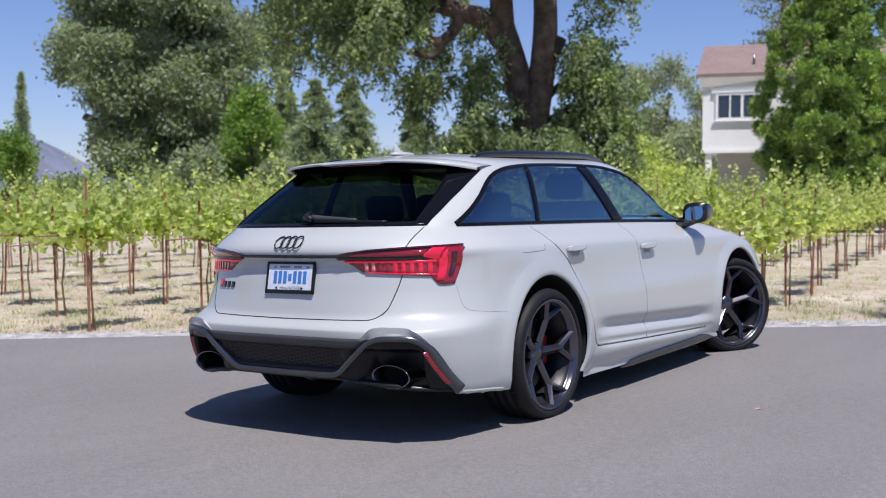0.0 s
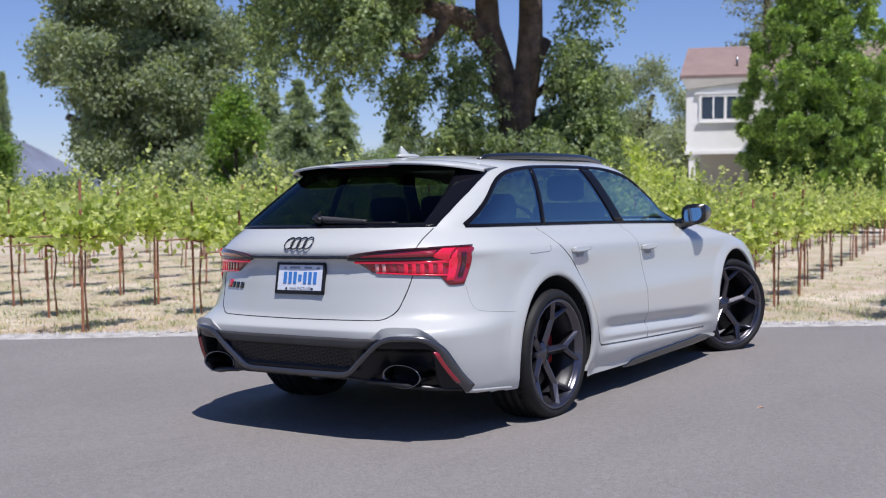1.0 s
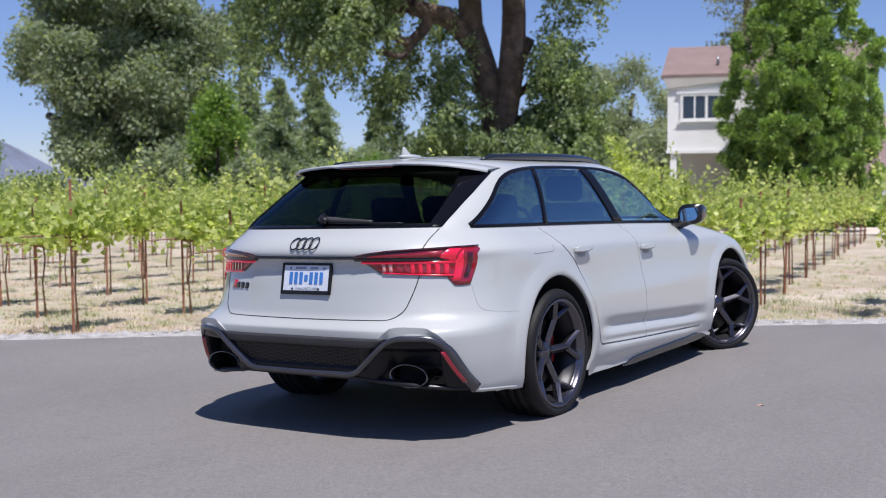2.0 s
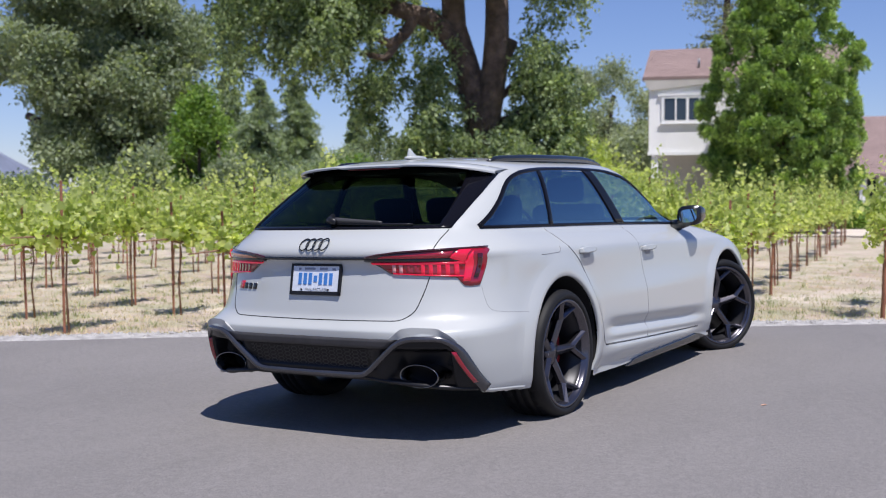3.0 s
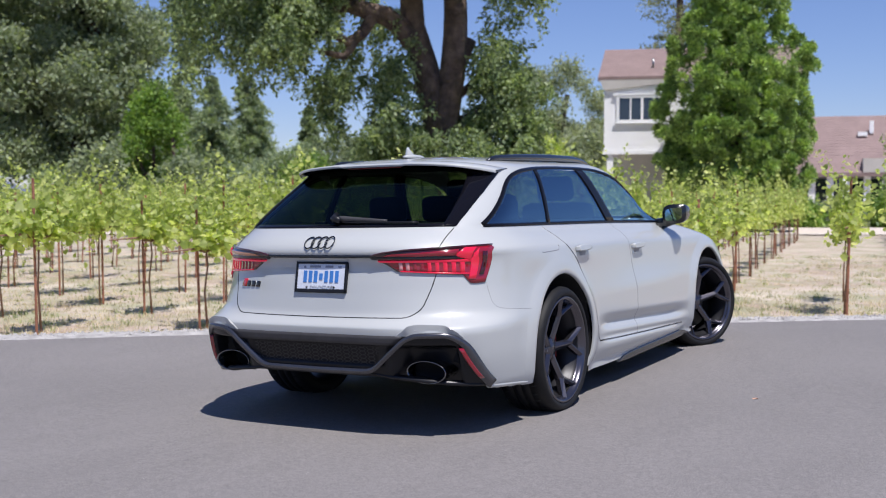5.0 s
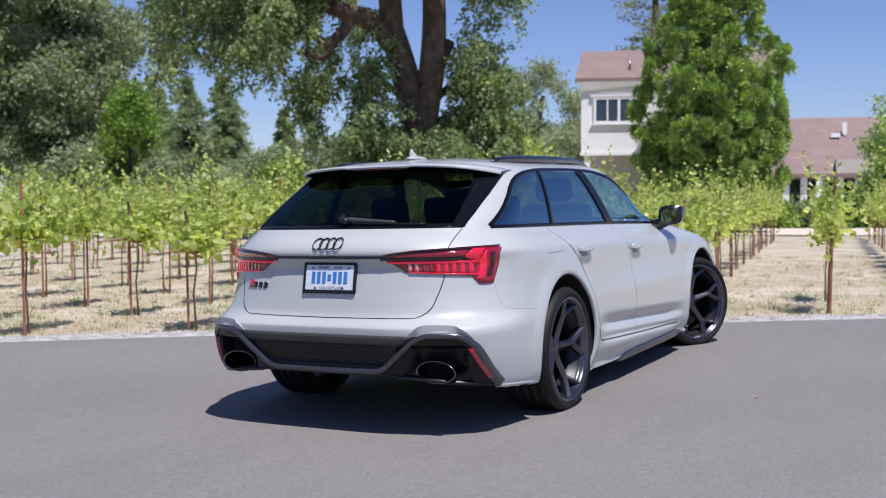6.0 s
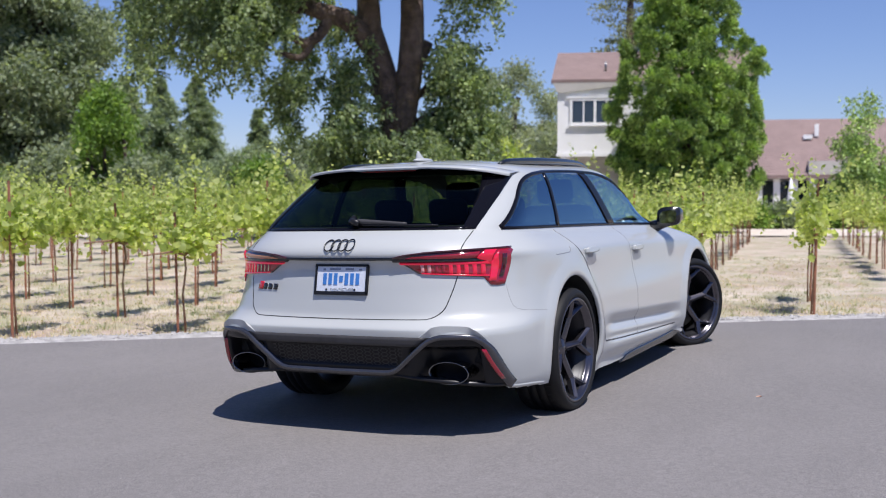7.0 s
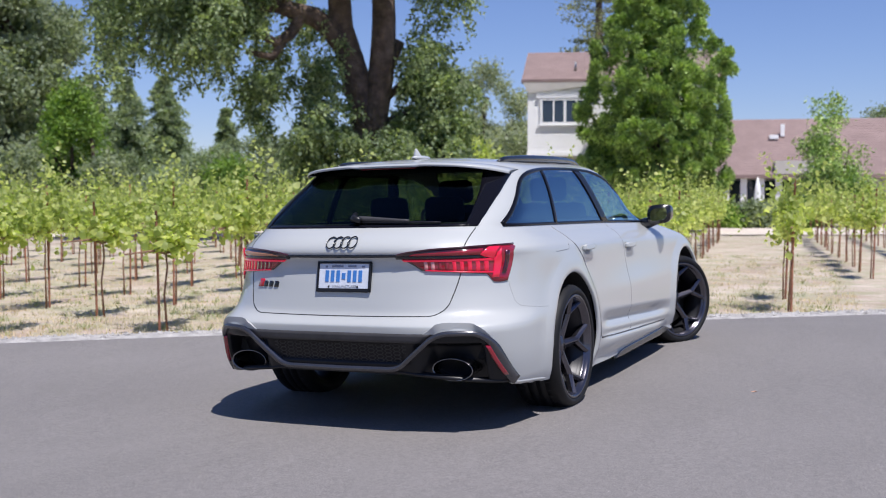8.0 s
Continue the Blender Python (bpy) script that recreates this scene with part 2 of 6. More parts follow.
def ground_z(x, y):
    """Level road, tipped a little under the car, and a bank behind its edge down to the vineyard."""
    c = beyond(x, y)
    w = (1 - smooth01(3.4, 5.6, math.hypot(x, y - 1.3))) * (1 - smooth01(-1.6, -0.2, c))
    road = (0.0222 * x + 0.013 * y) * w + 0.008 * (1 - w)
    k = smooth01(0.30, 1.00, c)
    return road * (1 - k) + LOW * k


def vine_y(x):
    """Where the vine rows begin."""
    return 1.90 + 0.868 * (x + 7.0) + 0.10 * math.sin((x + 7) * 0.34)


def sheet(name, xs, ys, fn, mat, keep=None):
    verts = [(x, y, fn(x, y)) for y in ys for x in xs]
    w = len(xs)
    faces = []
    for j in range(len(ys) - 1):
        for i in range(w - 1):
            if keep is None or keep((xs[i] + xs[i + 1]) / 2, (ys[j] + ys[j + 1]) / 2):
                faces.append((j * w + i, j * w + i + 1, (j + 1) * w + i + 1, (j + 1) * w + i))
    ob = raw(name, verts, faces, mat, smooth=True)
    return ob


def spaced(a, b, fine_a, fine_b, step, grow=1.35):
    out = [fine_a + k * step for k in range(int((fine_b - fine_a) / step) + 1)]
    s = step
    while out[-1] < b:
        s *= grow
        out.append(min(b, out[-1] + s))
    s = step
    while out[0] > a:
        s *= grow
        out.insert(0, max(a, out[0] - s))
    return out


def soil_z(x, y):
    return ground_z(x, y) - 0.03 - 0.12 * (1 - smooth01(-0.5, 0.2, beyond(x, y))) + 0.03 * noise.noise((x * 0.8, y * 0.8, 0)) + 0.012 * noise.noise((x * 3.1, y * 3.1, 4))


tagged(sheet("ground", spaced(-3000, 3000, -16, 12, 0.25), spaced(-3000, 3000, -2, 26, 0.25), soil_z, SOIL), "dry straw-coloured vineyard soil with sparse weeds", "ground", kind="structure")

# road: strips that run along its edge
rv, rf = [], []
ALONG = [-60, -40, -28, -20] + [-14 + 0.4 * k for k in range(60)] + [12, 16, 24, 40, 60]
ACROSS = [0.0, 0.15, 0.5] + [1.0 + 0.5 * k for k in range(30)] + [18, 24, 34]
for a in ALONG:
    for c in ACROSS:
        x, y = a + 0.66 * c, kerb_y(a) - 0.75 * c
        wob = 0.03 * noise.noise((a * 1.3, 0, 7)) if c == 0 else 0
        rv.append((x, y + wob, ground_z(x, y) + (0.004 if c == 0 else 0.012)))
nw = len(ACROSS)
for i in range(len(ALONG) - 1):
    for j in range(nw - 1):
        rf.append((i * nw + j, i * nw + j + 1, (i + 1) * nw + j + 1, (i + 1) * nw + j))
tagged(raw("road", rv, rf, ASPHALT, smooth=True), "smooth dark grey asphalt road in full sun", "road", kind="structure")

# gravel edge of the road: a low rough bank of pale stones
gv, gf = [], []
GA = [-30 + 1.0 * k for k in range(17)] + [-13 + 0.12 * k for k in range(230)] + [15 + 1.0 * k for k in range(20)]
GC = [-0.04, 0.02, 0.09, 0.18, 0.28, 0.37, 0.45]
for a in GA:
    edge = 0.05 * noise.noise((a * 1.7, 0, 3)) + 0.03 * noise.noise((a * 6, 0, 5))
    for j, c in enumerate(GC):
        cc = c + (edge if 0 < j < 6 else 0)
        x, y = a - 0.66 * cc, kerb_y(a) + 0.75 * cc
        h = 0.020 * math.sin(math.pi * min(1, max(0, j / 6))) ** 0.7
        gv.append((x, y, ground_z(x, y) - 0.004 + h + 0.020 * noise.noise((x * 7, y * 7, 2)) * (0 < j < 6)))
for i in range(len(GA) - 1):
    for j in range(6):
        k = i * 7 + j
        gf.append((k, k + 1, k + 8, k + 7))
tagged(raw("kerb", gv, gf, GRAVEL, smooth=True), "low rough edging of pale crushed stone along the asphalt", "kerb", kind="structure")

# ---- plants ----
rng = np.random.default_rng(11)


def leaf_cloud(centres, outward, size, aspect=1.6, fold=0.25, droop=0.0, spread=1.0):
    """Folded leaves (two triangles pairs) round the given centres: vertices and faces."""
    n = len(centres)
    d = rng.normal(size=(n, 3)) * spread + outward
    d[:, 2] -= droop
    d /= np.linalg.norm(d, axis=1, keepdims=True) + 1e-9
    side = np.cross(d, rng.normal(size=(n, 3)))
    side /= np.linalg.norm(side, axis=1, keepdims=True) + 1e-9
    up = np.cross(side, d)
    ln = size * rng.uniform(0.65, 1.35, (n, 1))
    wd = ln / aspect
    a = centres
    b = centres + d * ln * 0.5 + side * wd * 0.5 + up * wd * fold
    c = centres + d * ln
    e = centres + d * ln * 0.5 - side * wd * 0.5 + up * wd * fold
    v = np.stack([a, b, c, e], 1).reshape(-1, 3)
    k = np.arange(n)[:, None] * 4
    f = np.concatenate([k + [0, 1, 2], k + [0, 2, 3]], 0)
    return v, f


def cloud_mesh(name, v, f, mat, parent=None, label=""):
    me = bpy.data.meshes.new(name)
    me.vertices.add(len(v))
    me.vertices.foreach_set("co", np.asarray(v, np.float32).ravel())
    me.loops.add(len(f) * 3)
    me.loops.foreach_set("vertex_index", np.asarray(f, np.int32).ravel())
    me.polygons.add(len(f))
    me.polygons.foreach_set("loop_start", np.arange(0, len(f) * 3, 3, dtype=np.int32))
    me.update(calc_edges=True)
    me.materials.append(mat)
    ob = new(name, me)
    if parent:
        ob.parent = parent
    if label:
        ob["label"] = label
    return ob


def blobs(clumps, count, size, hollow=0.55, flat=0.0):
    """Leaf places in clumps (x, y, z, radius across, radius up): many small sprays on each clump's skin. Returns places and outward ways."""
    w = np.array([c[3] ** 2 for c in clumps])
    pick = rng.choice(len(clumps), count // 14, p=w / w.sum())
    c = np.array([clumps[i] for i in pick])
    d = rng.normal(size=(len(pick), 3))
    d /= np.linalg.norm(d, axis=1, keepdims=True)
    rad = hollow + (1 - hollow) * rng.random((len(pick), 1)) ** 0.5
    sc = np.stack([c[:, 3], c[:, 3], c[:, 4]], 1)
    p = c[:, :3] + d * rad * sc
    spray = np.repeat(p, 14, 0) + rng.normal(size=(len(p) * 14, 3)) * [size * 1.2, size * 1.2, size * 1.0]
    return spray, np.repeat(d, 14, 0)


def sprays(clumps, count, length, size, droop, per=15):
    """Leaves strung along short twigs that leave each clump and bend down: vertices and faces."""
    w = np.array([c[3] ** 2 for c in clumps])
    pick = rng.choice(len(clumps), count // per, p=w / w.sum())
    c = np.array([clumps[i] for i in pick])
    d = rng.normal(size=(len(pick), 3))
    d /= np.linalg.norm(d, axis=1, keepdims=True)
    start = c[:, :3] + d * (0.25 + 0.65 * rng.random((len(pick), 1)) ** 0.6) * np.stack([c[:, 3], c[:, 3], c[:, 4]], 1)
    way = d * [1.0, 1.0, 0.5] + rng.normal(size=d.shape) * 0.35
    ln = length * rng.uniform(0.5, 1.4, (len(pick), 1))
    q = np.tile(np.linspace(0.05, 1.0, per), len(pick))[:, None]
    start, way, ln = np.repeat(start, per, 0), np.repeat(way, per, 0), np.repeat(ln, per, 0)
    p = start + way * ln * q * 0.7 + np.array([0, 0, -1.0]) * droop * ln * q**1.6
    p += rng.normal(size=p.shape) * size * 0.42
    tangent = way * 0.5 + np.array([0, 0, -1.0]) * droop * q
    return leaf_cloud(p, tangent, size, 1.75, 0.2, 0.0, 0.55)


def limb_path(a, b, sag=0.0, bend=0.3, n=7):
    a, b = Vector(a), Vector(b)
    off = Vector(rng.normal(size=3)) * bend
    return [a.lerp(b, k / (n - 1)) + off * math.sin(math.pi * k / (n - 1)) + Vector((0, 0, -sag * math.sin(math.pi * k / (n - 1)))) for k in range(n)]


def broad_tree(name, at, trunk, limbs, clumps, leaves, size, leafmat, label, category="tree", droop=0.3, r0=0.5, bark=None, bend=0.09, twig=0.0):
    """A tree with a tapered trunk, limbs and a crown of leaf sprays; all places are from the tree's foot: across, along the view, up."""
    root = new(name)
    root.location = at
    tagged(root, label, category)
    to = lambda p: Vector(RIGHT * p[0] + AHEAD * p[1]) + Vector((0, 0, p[2]))
    bm = bmesh.new()
    tube(bm, [to(p) for p in trunk], [r0 * (1.25 if i == 0 else 1) * (1 - 0.45 * i / (len(trunk) - 1)) for i in range(len(trunk))], 12)
    part("trunk", bm, bark or OAK_BARK, root)
    for a, b, r in limbs:
        bm = bmesh.new()
        pts = limb_path(to(a), to(b), 0.0, bend * (Vector(b) - Vector(a)).length)
        tube(bm, pts, [r * (1.05 - 0.2 * k / 6) for k in range(7)], 8)
        part("limb", bm, bark or OAK_BARK, root)
    cl = [(*to(c[:3]), c[3], c[4]) for c in clumps]
    if twig:
        v, f = sprays(cl, leaves, twig, size, droop)
    else:
        p, d = blobs(cl, leaves, size)
        v, f = leaf_cloud(p, d * 0.6, size, 1.9, 0.2, droop)
    tagged(cloud_mesh("crown", v, f, leafmat, root), kind="stuff")
    return root


def fill_clumps(x0, x1, z0, z1, y0, y1, n, r, squash=0.75, shape=None):
    out = []
    while len(out) < n:
        x, y, z = rng.uniform(x0, x1), rng.uniform(y0, y1), rng.uniform(z0, z1)
        if shape is None or shape((x - x0) / (x1 - x0), (z - z0) / (z1 - z0)):
            k = r * rng.uniform(0.6, 1.3)
            out.append((x, y, z, k, k * squash))
    return out


def conifer(name, at, height, width, tiers, leafmat, label, size=0.3, puff=40, droop=0.35, start=0.08):
    """A conifer: a straight trunk with whorls of drooping boughs, each a spray of short leaves."""
    root = new(name)
    root.location = at
    tagged(root, label, "conifer tree")
    bm = bmesh.new()
    tube(bm, [(0, 0, 0), (0, 0, height * 0.5), (0, 0, height)], [height * 0.028, height * 0.018, 0.02], 8)
    part("trunk", bm, OAK_BARK, root)
    pts, outs = [], []
    for k in range(tiers):
        h = start + (1 - start) * k / tiers
        z = height * h
        reach = width * 0.5 * (1 - h) ** 0.9 * rng.uniform(0.8, 1.15) + 0.1
        for j in range(int(5 + 9 * (1 - h))):
            a = rng.uniform(0, 2 * math.pi)
            ln = reach * rng.uniform(0.7, 1.15)
            q = rng.random((int(puff * (0.4 + 0.6 * (1 - h))), 1)) ** 0.7
            way = np.array([math.cos(a), math.sin(a), 0])
            p = way * q * ln
            p[:, 2] = z + 0.25 * ln * q[:, 0] - droop * ln * q[:, 0] ** 2
            p += rng.normal(size=p.shape) * [0.09 * ln + 0.05, 0.09 * ln + 0.05, 0.04 * ln + 0.03]
            pts.append(p)
            outs.append(np.repeat(way[None], len(p), 0))
    p, d = np.concatenate(pts), np.concatenate(outs)
    v, f = leaf_cloud(p, d * 1.2, size, 2.2, 0.2, 0.3)
    tagged(cloud_mesh("crown", v, f, leafmat, root), kind="stuff")
    return root


def puff_cedar(name, at, height, width, boughs, leafmat, label):
    """A full conifer whose boughs end in clusters of dense upturned tufts."""
    root = new(name)
    root.location = at
    tagged(root, label, "conifer tree")
    bm = bmesh.new()
    tube(bm, [(0, 0, 0), (0.05, 0, height * 0.5), (0, 0, height * 0.97)], [0.32, 0.2, 0.03], 10)
    part("trunk", bm, OAK_BARK, root)
    pts, outs = [], []
    for k in range(boughs):
        h = ((k + rng.random()) / boughs) ** 1.15
        prof = table([(0, 0.80), (0.10, 0.96), (0.30, 1.0), (0.48, 1.0), (0.58, 0.92), (0.66, 0.70), (0.76, 0.56), (0.88, 0.36), (1, 0.05)], h)
        a = k * 2.399963 + rng.uniform(-0.35, 0.35)
        way = np.array([math.cos(a), math.sin(a), 0])
        cross = np.array([-way[1], way[0], 0])
        reach = width * 0.5 * prof * rng.uniform(0.78, 1.03)
        z = 0.4 + (height - 0.7) * h
        big = rng.uniform(0.6, 1.0) * (1 - 0.35 * h)
        for j in range(int(2.4 + 2.6 * big)):
            q = rng.random() ** 0.7
            c = way * (reach - 1.0 * big * (1 - q)) + cross * rng.normal() * big * 0.55 + [0, 0, z + 0.40 * big * q + rng.normal() * big * 0.16]
            size = rng.uniform(0.30, 0.50) * (1 - 0.22 * h)
            n = int(1650 * size * size + 40)
            d = rng.normal(size=(n, 3)) + way * 0.35 + [0, 0, 0.45]
            d /= np.linalg.norm(d, axis=1, keepdims=True)
            pts.append(c + d * size * [0.85, 0.85, 1.05] * rng.uniform(0.30, 0.78, (n, 1)))
            outs.append(d * 3.0 + way * 0.5 + [0, 0, 0.8])
        q = rng.random((90, 1)) ** 0.5
        pts.append(way * q * max(0.1, reach - 0.8) + [0, 0, z - 0.2] + rng.normal(size=(90, 3)) * 0.22)
        outs.append(np.repeat(way[None] + [0, 0, 0.2], 90, 0))
    p, d = np.concatenate(pts), np.concatenate(outs)
    v, f = leaf_cloud(p, d, 0.15, 2.4, 0.3, 0.0, 0.4)
    hz = rng.random((7000, 1)) ** 1.2
    ha = rng.uniform(0, 2 * math.pi, (7000, 1))
    hr = width * 0.30 * np.minimum(1.0, 1.35 * (1 - hz)) * rng.uniform(0.75, 1.05, (7000, 1))
    inner = np.concatenate([hr * np.cos(ha), hr * np.sin(ha), 0.5 + hz * (height - 1.2)], 1)
    v2, f2 = leaf_cloud(inner, np.concatenate([np.cos(ha), np.sin(ha), 0 * ha], 1), 0.42, 1.6, 0.2, 0.4)
    v, f = np.concatenate([v, v2]), np.concatenate([f, f2 + len(v)])
    tagged(cloud_mesh("crown", v, f, leafmat, root), kind="stuff")
    return root


def shrub(name, at, w, h, leaves, size, leafmat, label):
    """A rounded, uneven bush with several stems."""
    root = new(name)
    root.location = at
    tagged(root, label, "shrub")
    for k in range(3):
        bm = bmesh.new()
        a = k * 2.1
        tube(bm, [(0.1 * math.cos(a), 0.1 * math.sin(a), -0.05), (w * 0.2 * math.cos(a), w * 0.2 * math.sin(a), h * 0.6)], [0.04, 0.015], 6)
        part("stem", bm, BARK, root)
    cl = []
    for k in range(16):
        a, r = rng.uniform(0, 6.28), rng.uniform(0, 0.36) * w
        z = h * rng.uniform(0.25, 0.85) * (1 - 0.5 * (r / (0.5 * w)) ** 2)
        cl.append((r * math.cos(a), r * math.sin(a), z, 0.18 * w, 0.16 * h + 0.1))
    p, d = blobs(cl, leaves, size)
    p[:, 2] = np.maximum(p[:, 2], 0.02)
    v, f = leaf_cloud(p, d * 0.7, size, 1.7, 0.2, 0.1)
    tagged(cloud_mesh("foliage", v, f, leafmat, root), kind="stuff")
    return root


# ---- distance: hills ----
def hill_z(x, y):
    d = (Vector((x, y, 0)) - MID).dot(AHEAD)
    s = (Vector((x, y, 0)) - MID).dot(RIGHT)
    ridge = math.exp(-((d - 1500) / 350) ** 2)
    return -2 + (1 - smooth01(-720, -540, s)) * ridge * (104 + 22 * noise.noise((s * 0.004, 3, 0)) + 9 * noise.noise((s * 0.017, 8, 0)) + 4 * noise.noise((s * 0.05, d * 0.03, 0)))


hx, hf = [], []
ds, ss = [900 + 50 * k for k in range(26)], [-1500 + 30 * k for k in range(101)]
for d in ds:
    for s in ss:
        p = MID + AHEAD * d + RIGHT * s
        hx.append((p.x, p.y, hill_z(p.x, p.y)))
for i in range(len(ds) - 1):
    for j in range(len(ss) - 1):
        k = i * len(ss) + j
        hf.append((k, k + 1, k + 1 + len(ss), k + len(ss)))
# the blue of the distance haze is mixed into the hill's colour
HILL = plain("hazed_hill", (0.15, 0.17, 0.23), 1.0, 0.0, 0.35, 0.012, 0.0, 0.0, 0.08)
tagged(raw("backdrop_hills", hx, hf, HILL, smooth=True), "hazy blue-grey wooded hills on the horizon", "hills", kind="structure")


# ---- houses ----
def slab(bm, quad, thick):
    """A sloped slab: four corners and its thickness downwards."""
    top = [bm.verts.new(p) for p in quad]
    low = [bm.verts.new((p[0], p[1], p[2] - thick)) for p in quad]
    bm.faces.new(top)
    bm.faces.new(low[::-1])
    for i in range(4):
        bm.faces.new((top[i], low[i], low[(i + 1) % 4], top[(i + 1) % 4]))


def lapped(parent, name, quad, rows, lift, mat):
    """Courses of boards or shingles up a slope given by its corners (low left, low right, high right, high left): one object a course."""
    a, b, c, d = [Vector(p) for p in quad]
    nor = (b - a).cross(d - a).normalized() * lift
    for k in range(rows):
        u0, u1 = k / rows, min(1.0, (k + 1.1) / rows)
        p = [a.lerp(d, u0), b.lerp(c, u0), b.lerp(c, u1), a.lerp(d, u1)]
        vs = [p[0] + nor, p[1] + nor, p[2] + nor * 0.2, p[3] + nor * 0.2, p[0], p[1]]
        raw(name, [tuple(v) for v in vs], [(0, 1, 2, 3), (4, 5, 1, 0)], mat, parent)


def window_unit(house, x, z, w, h, y, lights):
    """A window on a wall that faces -y: frame, sill and panes."""
    win = new("window")
    win.parent = house
    win.location = (x, y, z)
    bm = bmesh.new()
    t = 0.12
    box(bm, (w + 2 * t, 0.09, t), (0, -0.045, h / 2 + t / 2))
    box(bm, (w + 2 * t, 0.09, t), (0, -0.045, -h / 2 - t / 2))
    for sx in (-1, 1):
        box(bm, (t, 0.09, h), (sx * (w + t) / 2, -0.045, 0))
    for k in range(1, lights):
        box(bm, (0.13 if 2 * k == lights else 0.07, 0.08, h), (-w / 2 + w * k / lights, -0.04, 0))
    part("window_frame", bm, SIDING, win, smooth=False)
    bm = bmesh.new()
    box(bm, (w + 0.5, 0.09, 0.06), (0, -0.07, -h / 2 - t - 0.03))
    part("window_sill", bm, SIDING, win, smooth=False)
    bm = bmesh.new()
    box(bm, (w + 0.6, 0.11, 0.10), (0, -0.06, h / 2 + t + 0.05))
    part("head_trim", bm, SIDING, win, smooth=False)
    for k in range(lights):
        bm = bmesh.new()
        box(bm, (w / lights - 0.06, 0.02, h - 0.02), (-w / 2 + w * (k + 0.5) / lights, -0.02, 0))
        part("pane", bm, PANE, win, smooth=False)


def place_house(name, d, s, turn, label):
    root = new(name)
    root.matrix_world = Matrix.Translation(spot(d, s, LOW)) @ pose(0, 0, 0, 0, 0, 31.17 + turn)
    return tagged(root, label, "house")


# two-storey white house: the upper floor overhangs the ground floor
white_house = place_house("house", 55.0, 9.5, -14, "white two-storey house with lapped siding and a brown shingle roof")
bm = bmesh.new()
box(bm, (8.9, 7.0, 3.6), (4.45, 3.53, 5.55))
part("upper_wall", bm, SIDING, white_house, smooth=False)
lapped(white_house, "siding_board", ((0, 0.03, 3.75), (8.9, 0.03, 3.75), (8.9, 0.03, 7.31), (0, 0.03, 7.31)), 19, 0.004, SIDING)
# wall colour taken darker for the shade under the overhang
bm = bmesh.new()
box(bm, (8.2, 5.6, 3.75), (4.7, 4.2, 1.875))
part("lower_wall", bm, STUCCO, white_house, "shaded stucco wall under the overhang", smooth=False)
bm = bmesh.new()
box(bm, (0.30, 0.30, 3.75), (0.30, 0.22, 1.875))
part("post", bm, SIDING, white_house, smooth=False)
bm = bmesh.new()
box(bm, (9.0, 0.05, 0.16), (4.45, -0.02, 3.75))
part("skirt_board", bm, SIDING, white_house, smooth=False)
q = ((-0.3, -0.10, 7.48), (9.6, -0.10, 7.48), (9.6, 3.5, 9.27), (-0.2, 3.5, 9.27))
bm = bmesh.new()
slab(bm, q, 0.22)
slab(bm, ((-0.2, 3.5, 9.27), (9.6, 3.5, 9.27), (9.6, 7.3, 7.48), (-0.3, 7.3, 7.48)), 0.22)
part("roof", bm, SHINGLE, white_house, "faded brown shingle roof", smooth=False)
lapped(white_house, "shingle_course", q, 14, 0.012, SHINGLE)
bm = bmesh.new()
slab(bm, ((-0.32, -0.13, 7.44), (9.6, -0.13, 7.44), (9.6, 0.0, 7.46), (-0.32, 0.0, 7.46)), 0.10)
part("eave_board", bm, SHINGLE, white_house, smooth=False)
# added wedge whose darker tone stands for the shade below the eave
front = [(-0.25, 7.36), (4.9, 7.36), (4.9, 7.32), (0.1, 6.83), (-0.02, 6.89)]
raw("eave_shade_board", [(x, -0.12, z) for x, z in front] + [(x, -0.04, z) for x, z in front],
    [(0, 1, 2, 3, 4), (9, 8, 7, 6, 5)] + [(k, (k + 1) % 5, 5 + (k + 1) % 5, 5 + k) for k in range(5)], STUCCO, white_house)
bm = bmesh.new()
tube(bm, [(2.35, 0.9, 7.9), (2.35, 0.9, 8.45)], 0.06, 8)
part("vent_pipe", bm, STEEL, white_house)
window_unit(white_house, 1.86, 5.90, 2.24, 1.08, 0.0, 4)

# long low house behind
low_house = place_house("house", 74.0, 25.2, -18, "long low pale house with a broad brown shingle roof")
bm = bmesh.new()
box(bm, (16.0, 6.0, 3.2), (8.0, 4.4, 1.6))
part("wall", bm, STUCCO, low_house, smooth=False)
q = ((-0.7, -0.6, 3.15), (16.8, -0.6, 3.15), (16.8, 4.4, 7.22), (0.6, 4.4, 7.22))
bm = bmesh.new()
slab(bm, q, 0.22)
slab(bm, ((0.6, 4.4, 7.22), (16.8, 4.4, 7.22), (16.8, 9.4, 3.15), (-0.7, 9.4, 3.15)), 0.22)
part("roof", bm, SHINGLE, low_house, "broad brown shingle roof", smooth=False)
lapped(low_house, "shingle_course", q, 20, 0.012, SHINGLE)
for k in range(9):
    bm = bmesh.new()
    box(bm, (0.42, 0.42, 3.1), (0.5 + 1.15 * k, 0.0, 1.55))
    part("porch_post", bm, SIDING, low_house, smooth=False)
for k in range(8):
    bm = bmesh.new()
    box(bm, (0.95, 0.08, 2.6), (1.08 + 1.15 * k, 1.36, 1.5))
    part("pane", bm, PANE, low_house, "dark glass door", smooth=False)
bm = bmesh.new()
box(bm, (3.6, 1.4, 0.9), (6.6, 0.1, 3.65))
part("dormer", bm, STUCCO, low_house, "pale flat dormer over the porch", smooth=False)
bm = bmesh.new()
box(bm, (0.26, 0.26, 0.85), (5.55, 2.7, 6.33))
